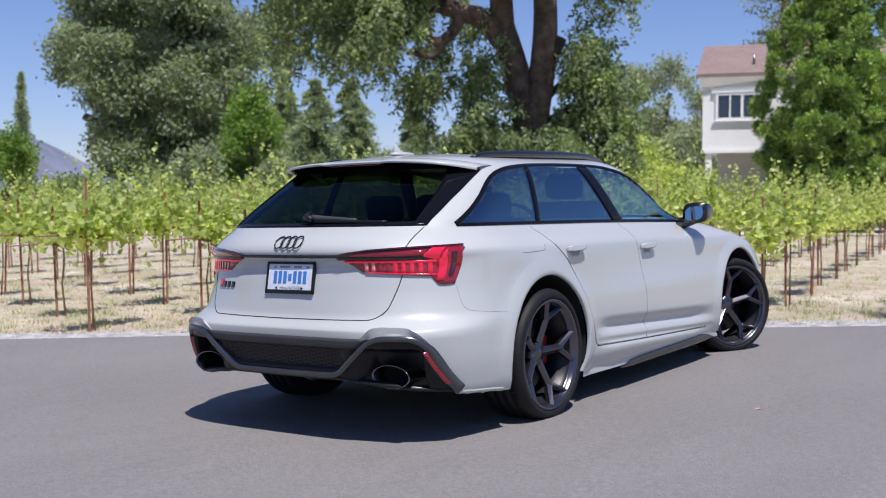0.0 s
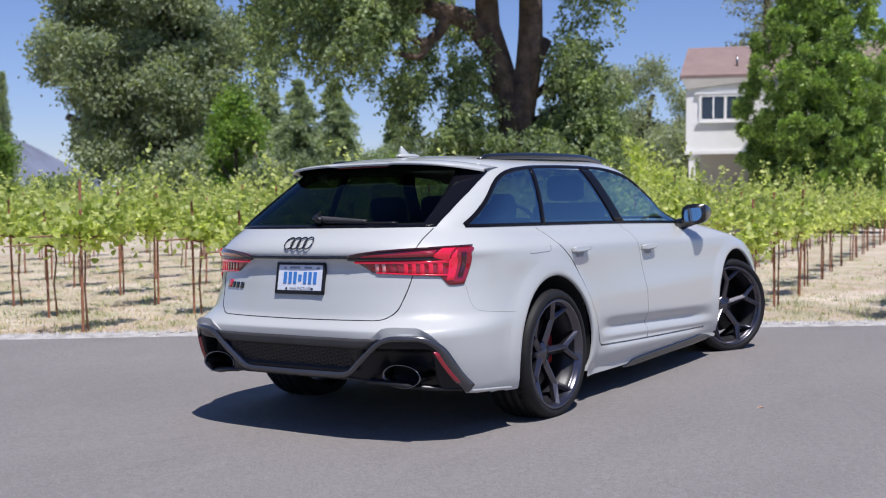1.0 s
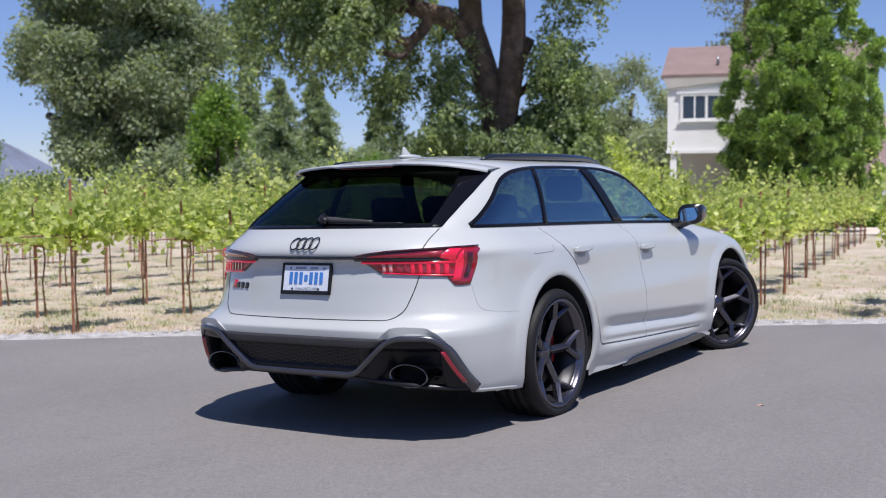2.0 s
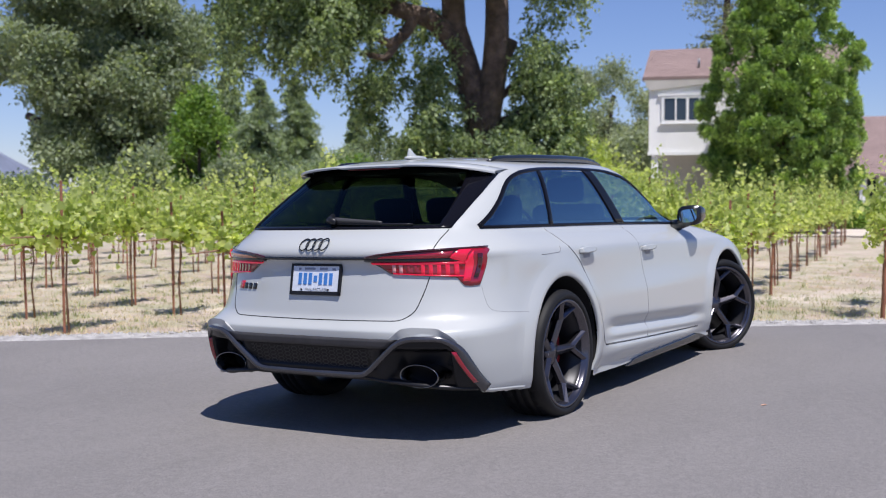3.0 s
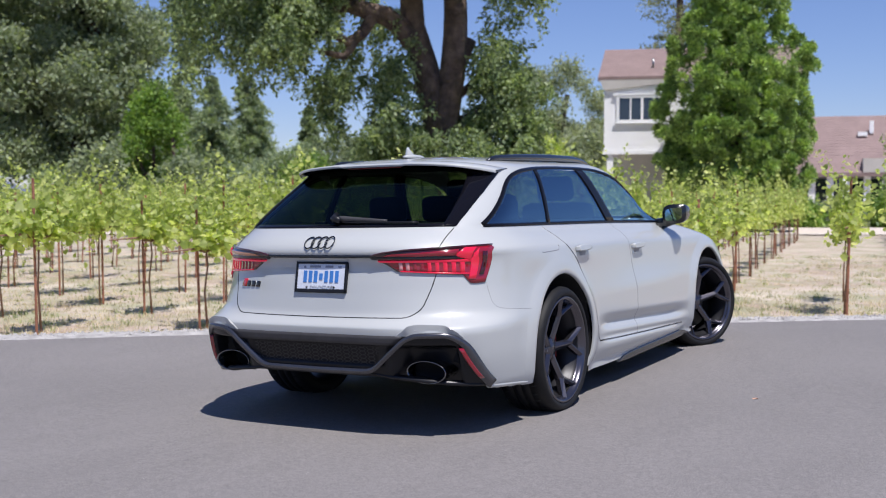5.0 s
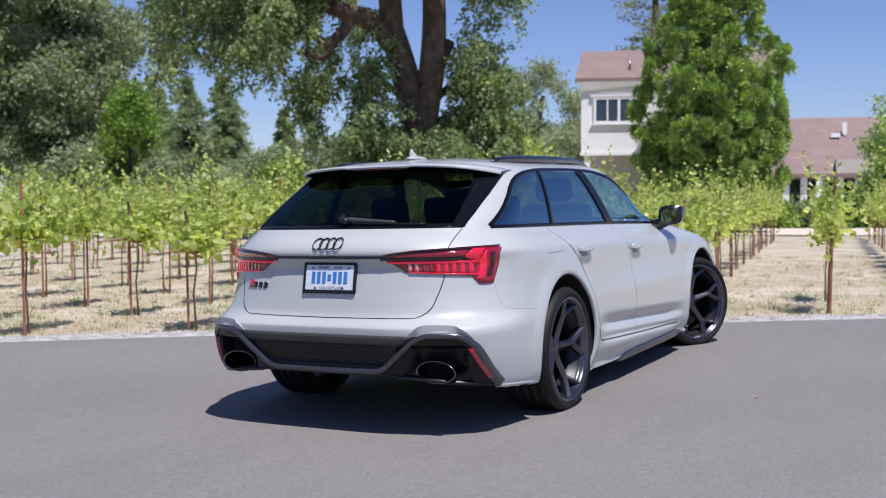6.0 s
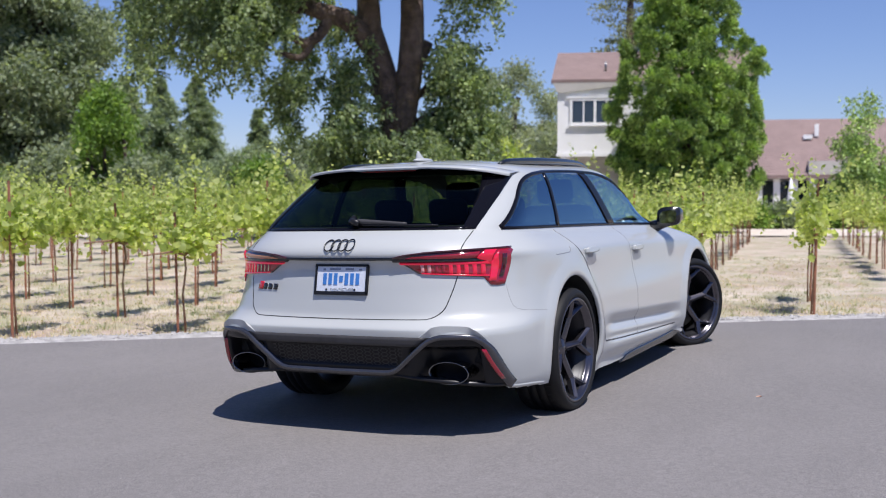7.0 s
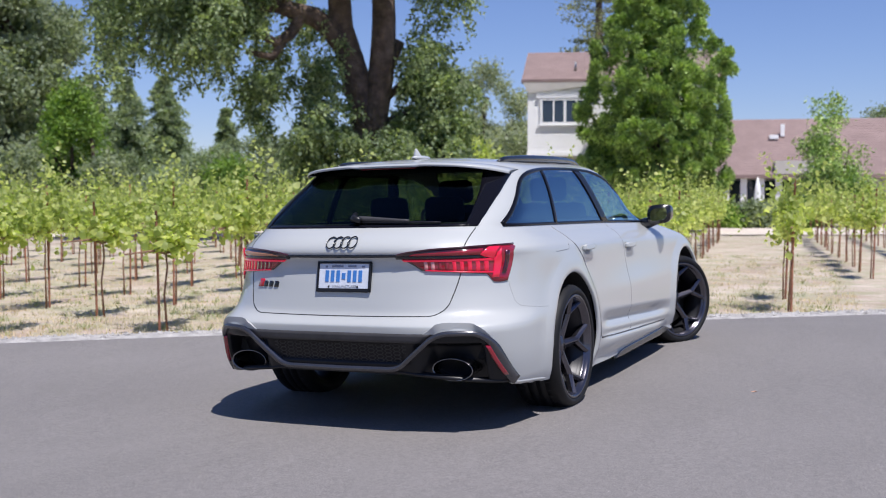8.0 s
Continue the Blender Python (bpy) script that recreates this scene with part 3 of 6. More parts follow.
part("roof_vent", bm, SIDING, low_house, "pale roof vent", smooth=False)
bm = bmesh.new()
box(bm, (0.6, 0.4, 0.28), (4.95, 2.5, 5.86))
part("roof_vent", bm, SIDING, low_house, "pale roof vent", smooth=False)

# closed garden parasol and a white garden table in front of the porch
parasol = tagged(new("parasol"), "closed white garden parasol beside the porch", "parasol")
parasol.location = spot(70.5, 27.8, LOW)
bm = bmesh.new()
tube(bm, [(0, 0, 0), (0, 0, 3.0)], 0.03, 8)
part("pole", bm, STEEL, parasol)
bm = bmesh.new()
tube(bm, [(0, 0, 1.0), (0, 0, 1.4), (0, 0, 2.3), (0, 0, 2.95)], [0.24, 0.26, 0.17, 0.03], 10)
part("canopy", bm, SIDING, parasol)
for d, s in ((66.0, 25.6), (64.0, 29.6)):
    tb = tagged(new("garden_table"), "white garden table on the terrace", "table", "garden tables")
    tb.location = spot(d, s, LOW)
    bm = bmesh.new()
    bmesh.ops.create_cone(bm, cap_ends=True, segments=20, radius1=0.75, radius2=0.75, depth=0.06, matrix=Matrix.Translation((0, 0, 1.35)))
    part("tabletop", bm, SIDING, tb, smooth=False)
    for k in range(4):
        bm = bmesh.new()
        a = k * math.pi / 2
        tube(bm, [(0.5 * math.cos(a), 0.5 * math.sin(a), 0), (0.3 * math.cos(a), 0.3 * math.sin(a), 1.33)], 0.035, 6)
        part("leg", bm, SIDING, tb)

# pale lane behind the vineyard
lv = []
for k in range(61):
    s = -60 + 2.0 * k
    for d in (45.5, 50.0, 56.0):
        p = spot(d + 0.5 * math.sin(s * 0.2), s, LOW)
        lv.append((p.x, p.y, LOW + 0.015))
tagged(raw("lane", lv, [(3 * k + j, 3 * k + j + 1, 3 * k + j + 4, 3 * k + j + 3) for k in range(60) for j in range(2)], plain("pale_lane", (0.66, 0.58, 0.50), 0.95, 0.0, 0.1, 0.5, 0.5, 0.02)), "pale gravel lane behind the vineyard", "lane", kind="structure")

# ---- trees ----
def oak_drops(x0, x1, z_low, z_top, n, y0=-2.5, y1=2.5):
    """Hanging boughs: columns of small clumps that thin out downwards."""
    out = []
    for k in range(n):
        x, y = x0 + (x1 - x0) * (k + rng.random()) / n, rng.uniform(y0, y1)
        zl = z_low + rng.uniform(0, 1.2)
        steps = max(2, int((z_top - zl) / 0.45))
        for j in range(steps):
            t = j / steps
            r = 0.25 + 0.25 * t
            out.append((x + rng.normal() * 0.25, y + rng.normal() * 0.25, zl + (z_top - zl) * t, r * rng.uniform(0.7, 1.2), r * 1.15))
    return out


broad_tree("oak_tree", spot(42.0, 0.0, LOW),
           [(0.95, 0, 0), (0.95, 0, 2.0), (0.98, 0, 3.8), (0.86, 0, 4.9), (0.60, 0, 5.7), (0.30, 0.05, 6.8), (-0.04, 0.1, 7.95), (-0.10, 0.1, 9.2), (-0.4, 0.3, 13.0)],
           [((1.0, -0.15, 3.4), (1.54, -0.25, 9.1), 0.50), ((1.53, -0.25, 8.9), (2.1, 0, 14), 0.40), ((1.20, 0.1, 4.5), (2.12, 0.1, 7.5), 0.31),
            ((0.0, -0.1, 7.3), (-1.1, -0.4, 8.3), 0.40), ((-1.0, -0.38, 8.25), (-2.3, -0.5, 8.62), 0.35), ((-2.25, -0.5, 8.6), (-3.2, -0.5, 8.55), 0.25), ((-3.15, -0.5, 8.55), (-8.6, -0.4, 10.0), 0.19),
            ((-1.45, -0.45, 8.4), (-1.95, -0.7, 7.5), 0.23), ((-1.92, -0.7, 7.55), (-2.42, -0.8, 7.15), 0.20), ((-2.36, -0.8, 7.17), (-3.2, -0.9, 7.5), 0.15),
            ((-2.15, -0.75, 7.32), (-2.6, -0.9, 6.65), 0.15), ((-2.55, -0.9, 6.68), (-3.5, -0.9, 6.9), 0.12), ((-3.4, -0.9, 7.5), (-5.6, -0.9, 8.2), 0.11),
            ((0.6, -0.2, 5.2), (-0.5, -0.6, 5.95), 0.12), ((-0.46, -0.6, 5.94), (-1.4, -0.8, 6.1), 0.08),
            ((2.0, 0, 11), (4.2, -0.4, 12.2), 0.2), ((1.3, 0.5, 5.0), (3.2, 0.8, 7.0), 0.14), ((1.1, 0.3, 4.2), (3.4, 0.6, 5.2), 0.10), ((-4.5, -0.3, 9.0), (-5.6, -0.4, 7.2), 0.08), ((-6.4, -0.3, 9.4), (-7.6, -0.2, 7.0), 0.08)],
           oak_drops(-8.7, -7.7, 5.4, 9.4, 5) + oak_drops(-7.5, -6.3, 6.3, 9.4, 5) + oak_drops(-6.2, -5.2, 5.6, 9.4, 6) + oak_drops(-5.2, -3.9, 6.1, 9.3, 7) + oak_drops(-4.0, -3.1, 6.5, 8.8, 4)
           + oak_drops(-3.4, -3.05, 3.5, 6.4, 2, -0.3, 0.3) + fill_clumps(-3.8, -0.4, 7.0, 9.4, 1.0, 2.8, 22, 0.42)
           + oak_drops(-3.4, -2.0, 5.0, 6.2, 5, -1.6, -0.4) + oak_drops(-1.6, -0.6, 4.4, 6.0, 3, -1.4, -0.6)
           + fill_clumps(-1.7, 2.6, 2.2, 5.0, -2.4, 1.6, 70, 0.44, 0.85, lambda u, v: v < 0.62 + 0.9 * abs(u - 0.60)) + fill_clumps(-1.2, 0.6, 4.4, 6.6, -1.6, -0.9, 16, 0.30)
           + fill_clumps(2.0, 4.5, 2.4, 7.7, -1.2, 2.0, 105, 0.44, 0.9, lambda u, v: u > v * 0.5 - 0.2 and u < 1.0 - 0.12 * v) + fill_clumps(4.0, 5.0, 2.4, 5.6, 0.0, 2.0, 12, 0.42)
           + oak_drops(2.6, 5.0, 7.9, 10.5, 4, -0.6, 0.6) + fill_clumps(-9.4, -2.0, 9.4, 13.5, -3, 4, 56, 0.85) + fill_clumps(0.2, 5.0, 10.4, 14, -2, 4, 20, 0.8) + fill_clumps(-1.8, 2.6, 9.7, 12.5, -3.4, -0.6, 26, 0.7)
           + fill_clumps(-0.9, 0.3, 6.4, 8.2, -1.3, -0.9, 5, 0.24) + fill_clumps(-3.6, -2.6, 7.8, 9.2, -1.5, -0.7, 6, 0.30),
           165000, 0.165, OAK_LEAF, "large spreading oak with heavy brown limbs and hanging foliage", droop=0.8, r0=0.70, bend=0.035, twig=0.50)
left_oak = broad_tree("oak_tree", spot(60.0, -18.6, LOW), [(0, 0, 0), (0.2, 0, 3), (0.4, 0, 6)],
           [((0.2, 0, 2.5), (-3.8, 0, 8), 0.35), ((0.2, 0, 3.0), (3.2, 0.5, 8.5), 0.35), ((0.3, 0, 5), (0.6, 0, 12), 0.35), ((0.2, 0, 3), (-4.5, 0, 6), 0.25), ((0.2, 0, 3), (4.6, 0, 5.5), 0.25)],
           fill_clumps(-5.4, 4.6, 2.4, 15.0, -3.6, 3.6, 150, 0.92, 0.8, lambda u, v: (2 * u - 1) ** 2 / (0.66 + 0.42 * math.sin(3.1 * min(1, v + 0.1))) ** 2 < 1 and u > 0.15 - 0.20 * max(0, v - 0.42)) + fill_clumps(-6.4, -4.6, 8.4, 9.8, -1, 1, 7, 0.6),
           140000, 0.25, OAK_FAR, "dense grey-green oak behind the vineyard", r0=0.5)
for d, s, h, w in ((110, -19.6, 13.6, 8.4), (112, -16.2, 13.9, 7.6), (114, -23.4, 14.2, 8.0), (116, -10.5, 11.0, 3.6), (125, -29, 14, 6.0), (122, -34, 13, 6)):
    conifer("redwood_tree", spot(d, s, LOW), h, w * 1.55, 22, FIR_LEAF, "grey-green redwood in the far tree line", 0.36, 260, 0.55)
broad_tree("tree", spot(55, -12.7, LOW), [(0, 0, 0), (0, 0, 2), (0, 0, 4)], [((0, 0, 2), (0.8, 0, 5), 0.1), ((0, 0, 2), (-0.8, 0, 4.6), 0.1)],
           fill_clumps(-1.7, 1.7, 0.6, 6.9, -1.2, 1.2, 54, 0.40, 1.0, lambda u, v: abs(2 * u - 1) < 1.1 - 0.8 * v), 18000, 0.2, LIME_LEAF, "bright green young tree", r0=0.14)
broad_tree("tree", spot(60, -27.2, LOW), [(0, 0, 0), (0, 0, 2), (0, 0, 4)], [((0, 0, 1.5), (0.5, 0, 4), 0.08), ((0, 0, 1.5), (-0.5, 0, 3.8), 0.08)],
           fill_clumps(-1.1, 1.1, 0.8, 5.6, -1, 1, 24, 0.5, 1.0, lambda u, v: abs(2 * u - 1) < 1.05 - 0.8 * v), 8000, 0.2, LIME_LEAF, "bright green young tree", r0=0.1)
conifer("cypress_tree", spot(90, -40.4, LOW), 12.0, 2.3, 60, FIR_LEAF, "narrow dark green cypress tree", 0.16, 70, -0.9, 0.02)
puff_cedar("cedar_tree", spot(50.0, 14.6, LOW), 13.6, 7.1, 190, CEDAR_LEAF, "full bright green conifer with dense upturned tufts")
conifer("pine_tree", spot(68.0, 16.4, LOW), 19.0, 10.5, 17, PINE_LEAF, "tall thin-branched pine behind the house", 0.20, 120, 0.12, 0.42)
broad_tree("oak_tree", spot(92, 12.6, LOW), [(0, 0, 0), (0, 0, 3), (0.3, 0, 6)], [((0, 0, 3), (-2.5, 0, 8), 0.25), ((0, 0, 3), (2.5, 0, 8), 0.25), ((0.2, 0, 5), (0.4, 0, 10), 0.25)],
           fill_clumps(-3.9, 3.7, 5.2, 12.4, -2, 2, 44, 0.75, 0.8, lambda u, v: (2 * u - 1) ** 2 + (1.8 * v - 0.9) ** 2 < 1), 20000, 0.24, OLIVE_LEAF, "airy oak in the far tree line", r0=0.35)
broad_tree("olive_tree", spot(76, 10.6, LOW), [(0, 0, 0), (0, 0, 1.5), (0, 0, 3)], [((0, 0, 1.2), (1.5, 0, 3.5), 0.12), ((0, 0, 1.2), (-1.5, 0, 3.4), 0.12)],
           fill_clumps(-3.4, 3.4, 1.2, 6.2, -1.5, 1.5, 46, 0.8, 0.8, lambda u, v: (2 * u - 1) ** 2 + v * v < 1.1), 24000, 0.24, OLIVE_LEAF, "grey-green olive tree beside the white house", r0=0.2)
broad_tree("olive_tree", spot(80, -4.4, LOW), [(0, 0, 0), (0, 0, 1.5), (0, 0, 3)], [((0, 0, 1.2), (1.2, 0, 3.5), 0.12), ((0, 0, 1.2), (-1.2, 0, 3.4), 0.12)],
           fill_clumps(-2.2, 2.4, 1.2, 6.0, -1.5, 1.5, 34, 0.75, 0.8, lambda u, v: (2 * u - 1) ** 2 + v * v < 1.1), 14000, 0.22, OAK_FAR, "grey-green olive tree in the tree line", r0=0.2)
broad_tree("tree", spot(100, -10.6, LOW), [(0, 0, 0), (0, 0, 2), (0, 0, 3)], [((0, 0, 1.5), (1.2, 0, 4), 0.12), ((0, 0, 1.5), (-1.2, 0, 4), 0.12)],
           fill_clumps(-2.6, 2.2, 1.0, 5.6, -1.5, 1.5, 26, 0.85, 0.9), 9000, 0.26, FIR_LEAF, "dark round tree in the far tree line", r0=0.2)
broad_tree("tree", spot(60.0, 28.0, LOW), [(0, 0, 0), (0, 0, 2), (0.1, 0, 5)], [((0, 0, 1.5), (0.9, 0, 4.5), 0.06), ((0, 0, 1.5), (-0.9, 0, 4.2), 0.06)],
           fill_clumps(-2.2, 2.2, 0.8, 6.8, -1.4, 1.4, 50, 0.52, 1.0, lambda u, v: abs(2 * u - 1) < 1.05 - 0.85 * v), 13000, 0.2, CEDAR_LEAF, "young leafy tree beside the terrace", r0=0.09)
broad_tree("oak_tree", spot(100, 52.7, LOW), [(0, 0, 0), (0, 0, 3), (0.3, 0, 6)], [((0, 0, 3), (-2.5, 0, 8), 0.25), ((0, 0, 3), (2.5, 0, 8), 0.25)],
           fill_clumps(-4.0, 4.0, 1.0, 10.4, -2, 2, 60, 1.0, 0.8, lambda u, v: (2 * u - 1) ** 2 + (1.2 * v - 0.5) ** 2 < 1), 18000, 0.3, OAK_FAR, "oak in the far tree line", r0=0.35)
for d, s, w, h, m, lab in ((50, -13.9, 3.4, 4.2, OAK_FAR, "olive-green rounded shrub behind the vineyard"), (51, -10.4, 3.2, 3.5, OAK_FAR, "olive-green rounded shrub behind the vineyard"), (56, -17.6, 4.0, 3.0, OAK_LEAF, "dark green shrub under the oak"),
                           (56, -22.0, 4.0, 2.8, OAK_LEAF, "dark green shrub under the oak"), (72, -6.6, 3.4, 4.4, LIME_LEAF, "yellow-green shrub behind the vineyard"), (66, -2.6, 3.6, 3.6, OAK_FAR, "olive-green rounded shrub behind the vineyard"),
                           (46, 5.4, 3.4, 3.9, VINE_LEAF, "bright green leafy shrub behind the vines"), (47, 7.4, 2.8, 3.1, VINE_LEAF, "bright green leafy shrub behind the vines"), (43, 4.0, 2.4, 3.5, VINE_LEAF, "bright green leafy shrub behind the vines"),
                           (58, 17.8, 2.6, 1.2, OAK_FAR, "dark green hedge shrub beside the lane"), (58, 20.2, 2.8, 1.3, LIME_LEAF, "dark green hedge shrub beside the lane"), (58, 22.6, 2.8, 1.2, OAK_FAR, "dark green hedge shrub beside the lane"),
                           (58, 25.2, 2.8, 1.3, LIME_LEAF, "dark green hedge shrub beside the lane"), (58, 28.0, 2.8, 1.7, LIME_LEAF, "bright green leafy shrub behind the vines"), (90, 5.0, 5, 5.5, OAK_LEAF, "dark green shrub in the tree line"), (90, 0.0, 5, 4.8, OAK_LEAF, "dark green shrub in the tree line"),
                           (95, -5.5, 5, 4.0, FIR_LEAF, "dark green shrub in the tree line"), (95, -14, 6, 4.0, FIR_LEAF, "dark green shrub in the tree line"), (95, -21, 6, 4.4, FIR_LEAF, "dark green shrub in the tree line"), (95, -28, 6, 4.4, FIR_LEAF, "dark green shrub in the tree line"),
                           (85, -35, 6, 3.0, OAK_LEAF, "dark green shrub in the tree line"), (85, 37, 6, 3.0, OAK_LEAF, "dark green shrub in the tree line"), (85, 44, 6, 3.4, OAK_LEAF, "dark green shrub in the tree line")):
    shrub("shrub", spot(d, s, LOW), w, h, 5200, 0.16 + d * 0.0013, m, lab)
# unseen trees behind the road on the near side, added for the car's reflections
reflection_oak = broad_tree("oak_tree", spot(-66, -36, LOW), [(0, 0, 0), (0.2, 0, 3), (0.4, 0, 6)],
           [((0.2, 0, 2.5), (-3.8, 0, 8), 0.35), ((0.2, 0, 3.0), (3.2, 0.5, 8.5), 0.35), ((0.3, 0, 5), (0.6, 0, 11), 0.35)],
           fill_clumps(-5.2, 5.6, 2.2, 12.5, -4, 4, 70, 1.4, 0.8, lambda u, v: (2 * u - 1) ** 2 + (1.6 * v - 0.7) ** 2 < 1), 22000, 0.48, OAK_FAR, "unseen grey-green oak added across the road for reflections", r0=0.5)
for d, s, k in ((-75, -9, 170), (-72, 18, 290), (-60, 45, 80), (-33, 64, 200), (0, 72, 130), (-47, -55, 10), (-40, -33.6, 40), (-12, -66, 250), (8, -58, 70)):
    copy_thing(reflection_oak, Matrix.Translation(spot(d, s, LOW)) @ pose(0, 0, 0, 0, 0, k))

# ---- the car: x to its right, y ahead from the rear axle, z up from the road ----
car = new("car")
car.matrix_world = LEAN
tagged(car, "pearl-white estate car with dark alloy wheels, parked on the road", "car")
WHEELBASE, TYRE_R = 2.929, 0.363
ARCH_R = 0.425
AXLES = ((0.0, 0.368), (WHEELBASE, 0.368))

REAR_Y = [(0.20, -1.02), (0.30, -1.07), (0.42, -1.105), (0.52, -1.126), (0.565, -1.132), (0.583, -1.133), (0.590, -1.130), (0.602, -1.120), (0.618, -1.106), (0.634, -1.094), (0.65, -1.086), (0.70, -1.075), (0.80, -1.055), (0.90, -1.037), (0.935, -1.043), (0.955, -1.060), (0.975, -1.060), (1.015, -1.038), (1.05, -0.995), (1.09, -0.915), (1.13, -0.855), (1.25, -0.665), (1.38, -0.46), (1.42, -0.405), (1.45, -0.36), (1.47, -0.26), (1.485, -0.09), (1.495, 0.12), (1.503, 0.5)]
FRONT_Y = [(0.20, 3.70), (0.35, 3.84), (0.55, 3.87), (0.70, 3.84), (0.80, 3.76), (0.88, 3.62), (0.94, 3.44), (0.99, 3.24), (1.03, 3.06), (1.06, 2.92), (1.09, 2.62), (1.15, 2.36), (1.25, 2.14), (1.35, 1.90), (1.42, 1.70), (1.45, 1.58), (1.47, 1.46), (1.485, 1.32), (1.495, 1.15), (1.503, 0.7)]
FRONT_B = [(0.20, 0.75), (0.75, 0.60), (1.0, 0.56), (1.10, 0.55), (1.40, 0.45), (1.503, 0.3)]
HALF_W = [(0.20, 0.915), (0.30, 0.948), (0.45, 0.960), (0.60, 0.958), (0.72, 0.948), (0.85, 0.938), (0.950, 0.931), (0.968, 0.928), (0.980, 0.917), (1.00, 0.900), (1.035, 0.860), (1.06, 0.822), (1.09, 0.800), (1.15, 0.786), (1.25, 0.757), (1.36, 0.712), (1.40, 0.686), (1.43, 0.640), (1.45, 0.575), (1.47, 0.455), (1.485, 0.325), (1.495, 0.2), (1.503, 0.03)]
REAR_N = [(0.20, 3.9), (0.55, 3.9), (0.66, 3.0), (0.80, 2.8), (1.02, 2.8), (1.10, 3.0), (1.36, 3.0), (1.42, 3.2), (1.503, 2.4)]
REAR_B = [(0.20, 0.85), (1.00, 0.85), (1.12, 0.62), (1.40, 0.55), (1.503, 0.3)]
SILL_IN = [(0.20, -0.010), (0.27, -0.020), (0.295, -0.018), (0.322, -0.004), (0.340, 0.004), (0.362, 0.0), (0.385, 0.008), (0.41, 0.026), (0.42, 0.030), (0.433, 0.027), (0.48, 0.003), (0.492, 0.0), (0.60, 0.0), (1.6, 0.0)]


def shape(z):
    return table(REAR_Y, z), table(FRONT_Y, z), table(HALF_W, z), table(REAR_N, z), table(REAR_B, z)


def tilt(y, z):
    """The waist falls a little towards the front."""
    bell = smooth01(0.55, 1.0, z) * (1 - smooth01(1.15, 1.48, z))
    return -0.024 * (min(2.3, max(y, -0.45)) + 0.45) * bell


def flare(x, y, z):
    """Waisted doors and flared arches, added to the plain outline."""
    if x < 0.5:
        return x
    mid = smooth01(0.50, 0.80, y) * (1 - smooth01(1.95, 2.55, y))
    x -= mid * table(SILL_IN, z + 0.05 * (min(2.5, max(0.4, y)) - 0.9))
    x -= 0.012 * smooth01(0.5, 1.4, y) * (1 - smooth01(1.4, 2.6, y)) * smooth01(0.6, 0.8, z) * (1 - smooth01(0.95, 1.05, z))
    for ay, az in AXLES:
        r = math.hypot(y - ay, z - az)
        x += 0.016 * (1 - smooth01(ARCH_R + 0.02, ARCH_R + 0.15, r))
        # soft blister above each wheel
        x += 0.010 * math.exp(-((y - ay) / 0.55) ** 2) * math.exp(-((z - 0.90) / 0.07) ** 2)
    return x


def rear_y(x, z):
    yr, yf, w, n, b = shape(z)
    k = min(1.0, abs(x) / w)
    return yr + b * (1 - (1 - k**n) ** (1 / n))


def rear_point(x, z, lift=0.0):
    """A point on the rear of the body, lifted along its normal."""
    e = 2e-3
    p = Vector((x, rear_y(x, z), z))
    if not lift:
        return p
    a = Vector((x + e, rear_y(x + e, z), z)) - Vector((x - e, rear_y(x - e, z), z))
    b = Vector((x, rear_y(x, z + e), z + e)) - Vector((x, rear_y(x, z - e), z - e))
    n = a.cross(b).normalized()
    return p + (n if n.y < 0 else -n) * lift


def side_x(y, z):
    yr, yf, w, n, b = shape(z)
    if y < yr + b:
        k = max(0.0, min(1.0, 1 - (y - yr) / b))
        w = w * max(0.0, 1 - k**n) ** (1 / n)
    elif y > yf - table(FRONT_B, z):
        fb = table(FRONT_B, z)
        k = max(0.0, min(1.0, (y - yf + fb) / fb))
        w = w * max(0.0, 1 - k**2.5) ** (1 / 2.5)
    return w


def side_point(y, z, lift=0.0, left=False):
    """A point on the flank at a true height z, lifted along its normal."""
    def at(yy, zz):
        z0 = zz
        for _ in range(3):
            z0 = zz - tilt(yy, z0)
        return Vector((flare(side_x(yy, z0), yy, z0), yy, zz))
    e = 3e-3
    p = at(y, z)
    n = (at(y + e, z) - at(y - e, z)).cross(at(y, z + e) - at(y, z - e)).normalized()
    p = p + (n if n.x > 0 else -n) * lift
    if left:
        p.x = -p.x
    return p


def outline(z, n_rear=44, n_side=110, n_front=24):
    yr, yf, w, n, b = shape(z)
    pts = []
    for k in range(n_rear):
        a = (k / n_rear) * math.pi / 2
        pts.append((w * math.sin(a) ** (2 / n), yr + b * (1 - math.cos(a) ** (2 / n))))
    y0 = yr + b
    y1 = max(yf - table(FRONT_B, z), y0 + 0.02)
    for k in range(n_side):
        pts.append((w, y0 + (y1 - y0) * k / n_side))
    for k in range(n_front + 1):
        a = (k / n_front) * math.pi / 2
        pts.append((w * math.cos(a) ** 0.8 if k < n_front else 0.0, y1 + (yf - y1) * math.sin(a) ** 0.8))
    return pts


# dark glass areas
GLASS_LOW = [(-0.60, 1.090), (0.5, 1.070), (1.15, 1.056), (2.17, 1.026)]
GLASS_TOP = [(-0.60, 1.095), (-0.47, 1.160), (-0.335, 1.238), (-0.23, 1.308), (-0.13, 1.358), (0.02, 1.388), (0.35, 1.408), (0.75, 1.412), (1.1, 1.405), (1.4, 1.368), (1.7, 1.275), (1.95, 1.165), (2.1, 1.085), (2.17, 1.03)]
REAR_HALF = [(1.08, 0.655), (1.15, 0.652), (1.25, 0.635), (1.35, 0.60), (1.42, 0.57)]


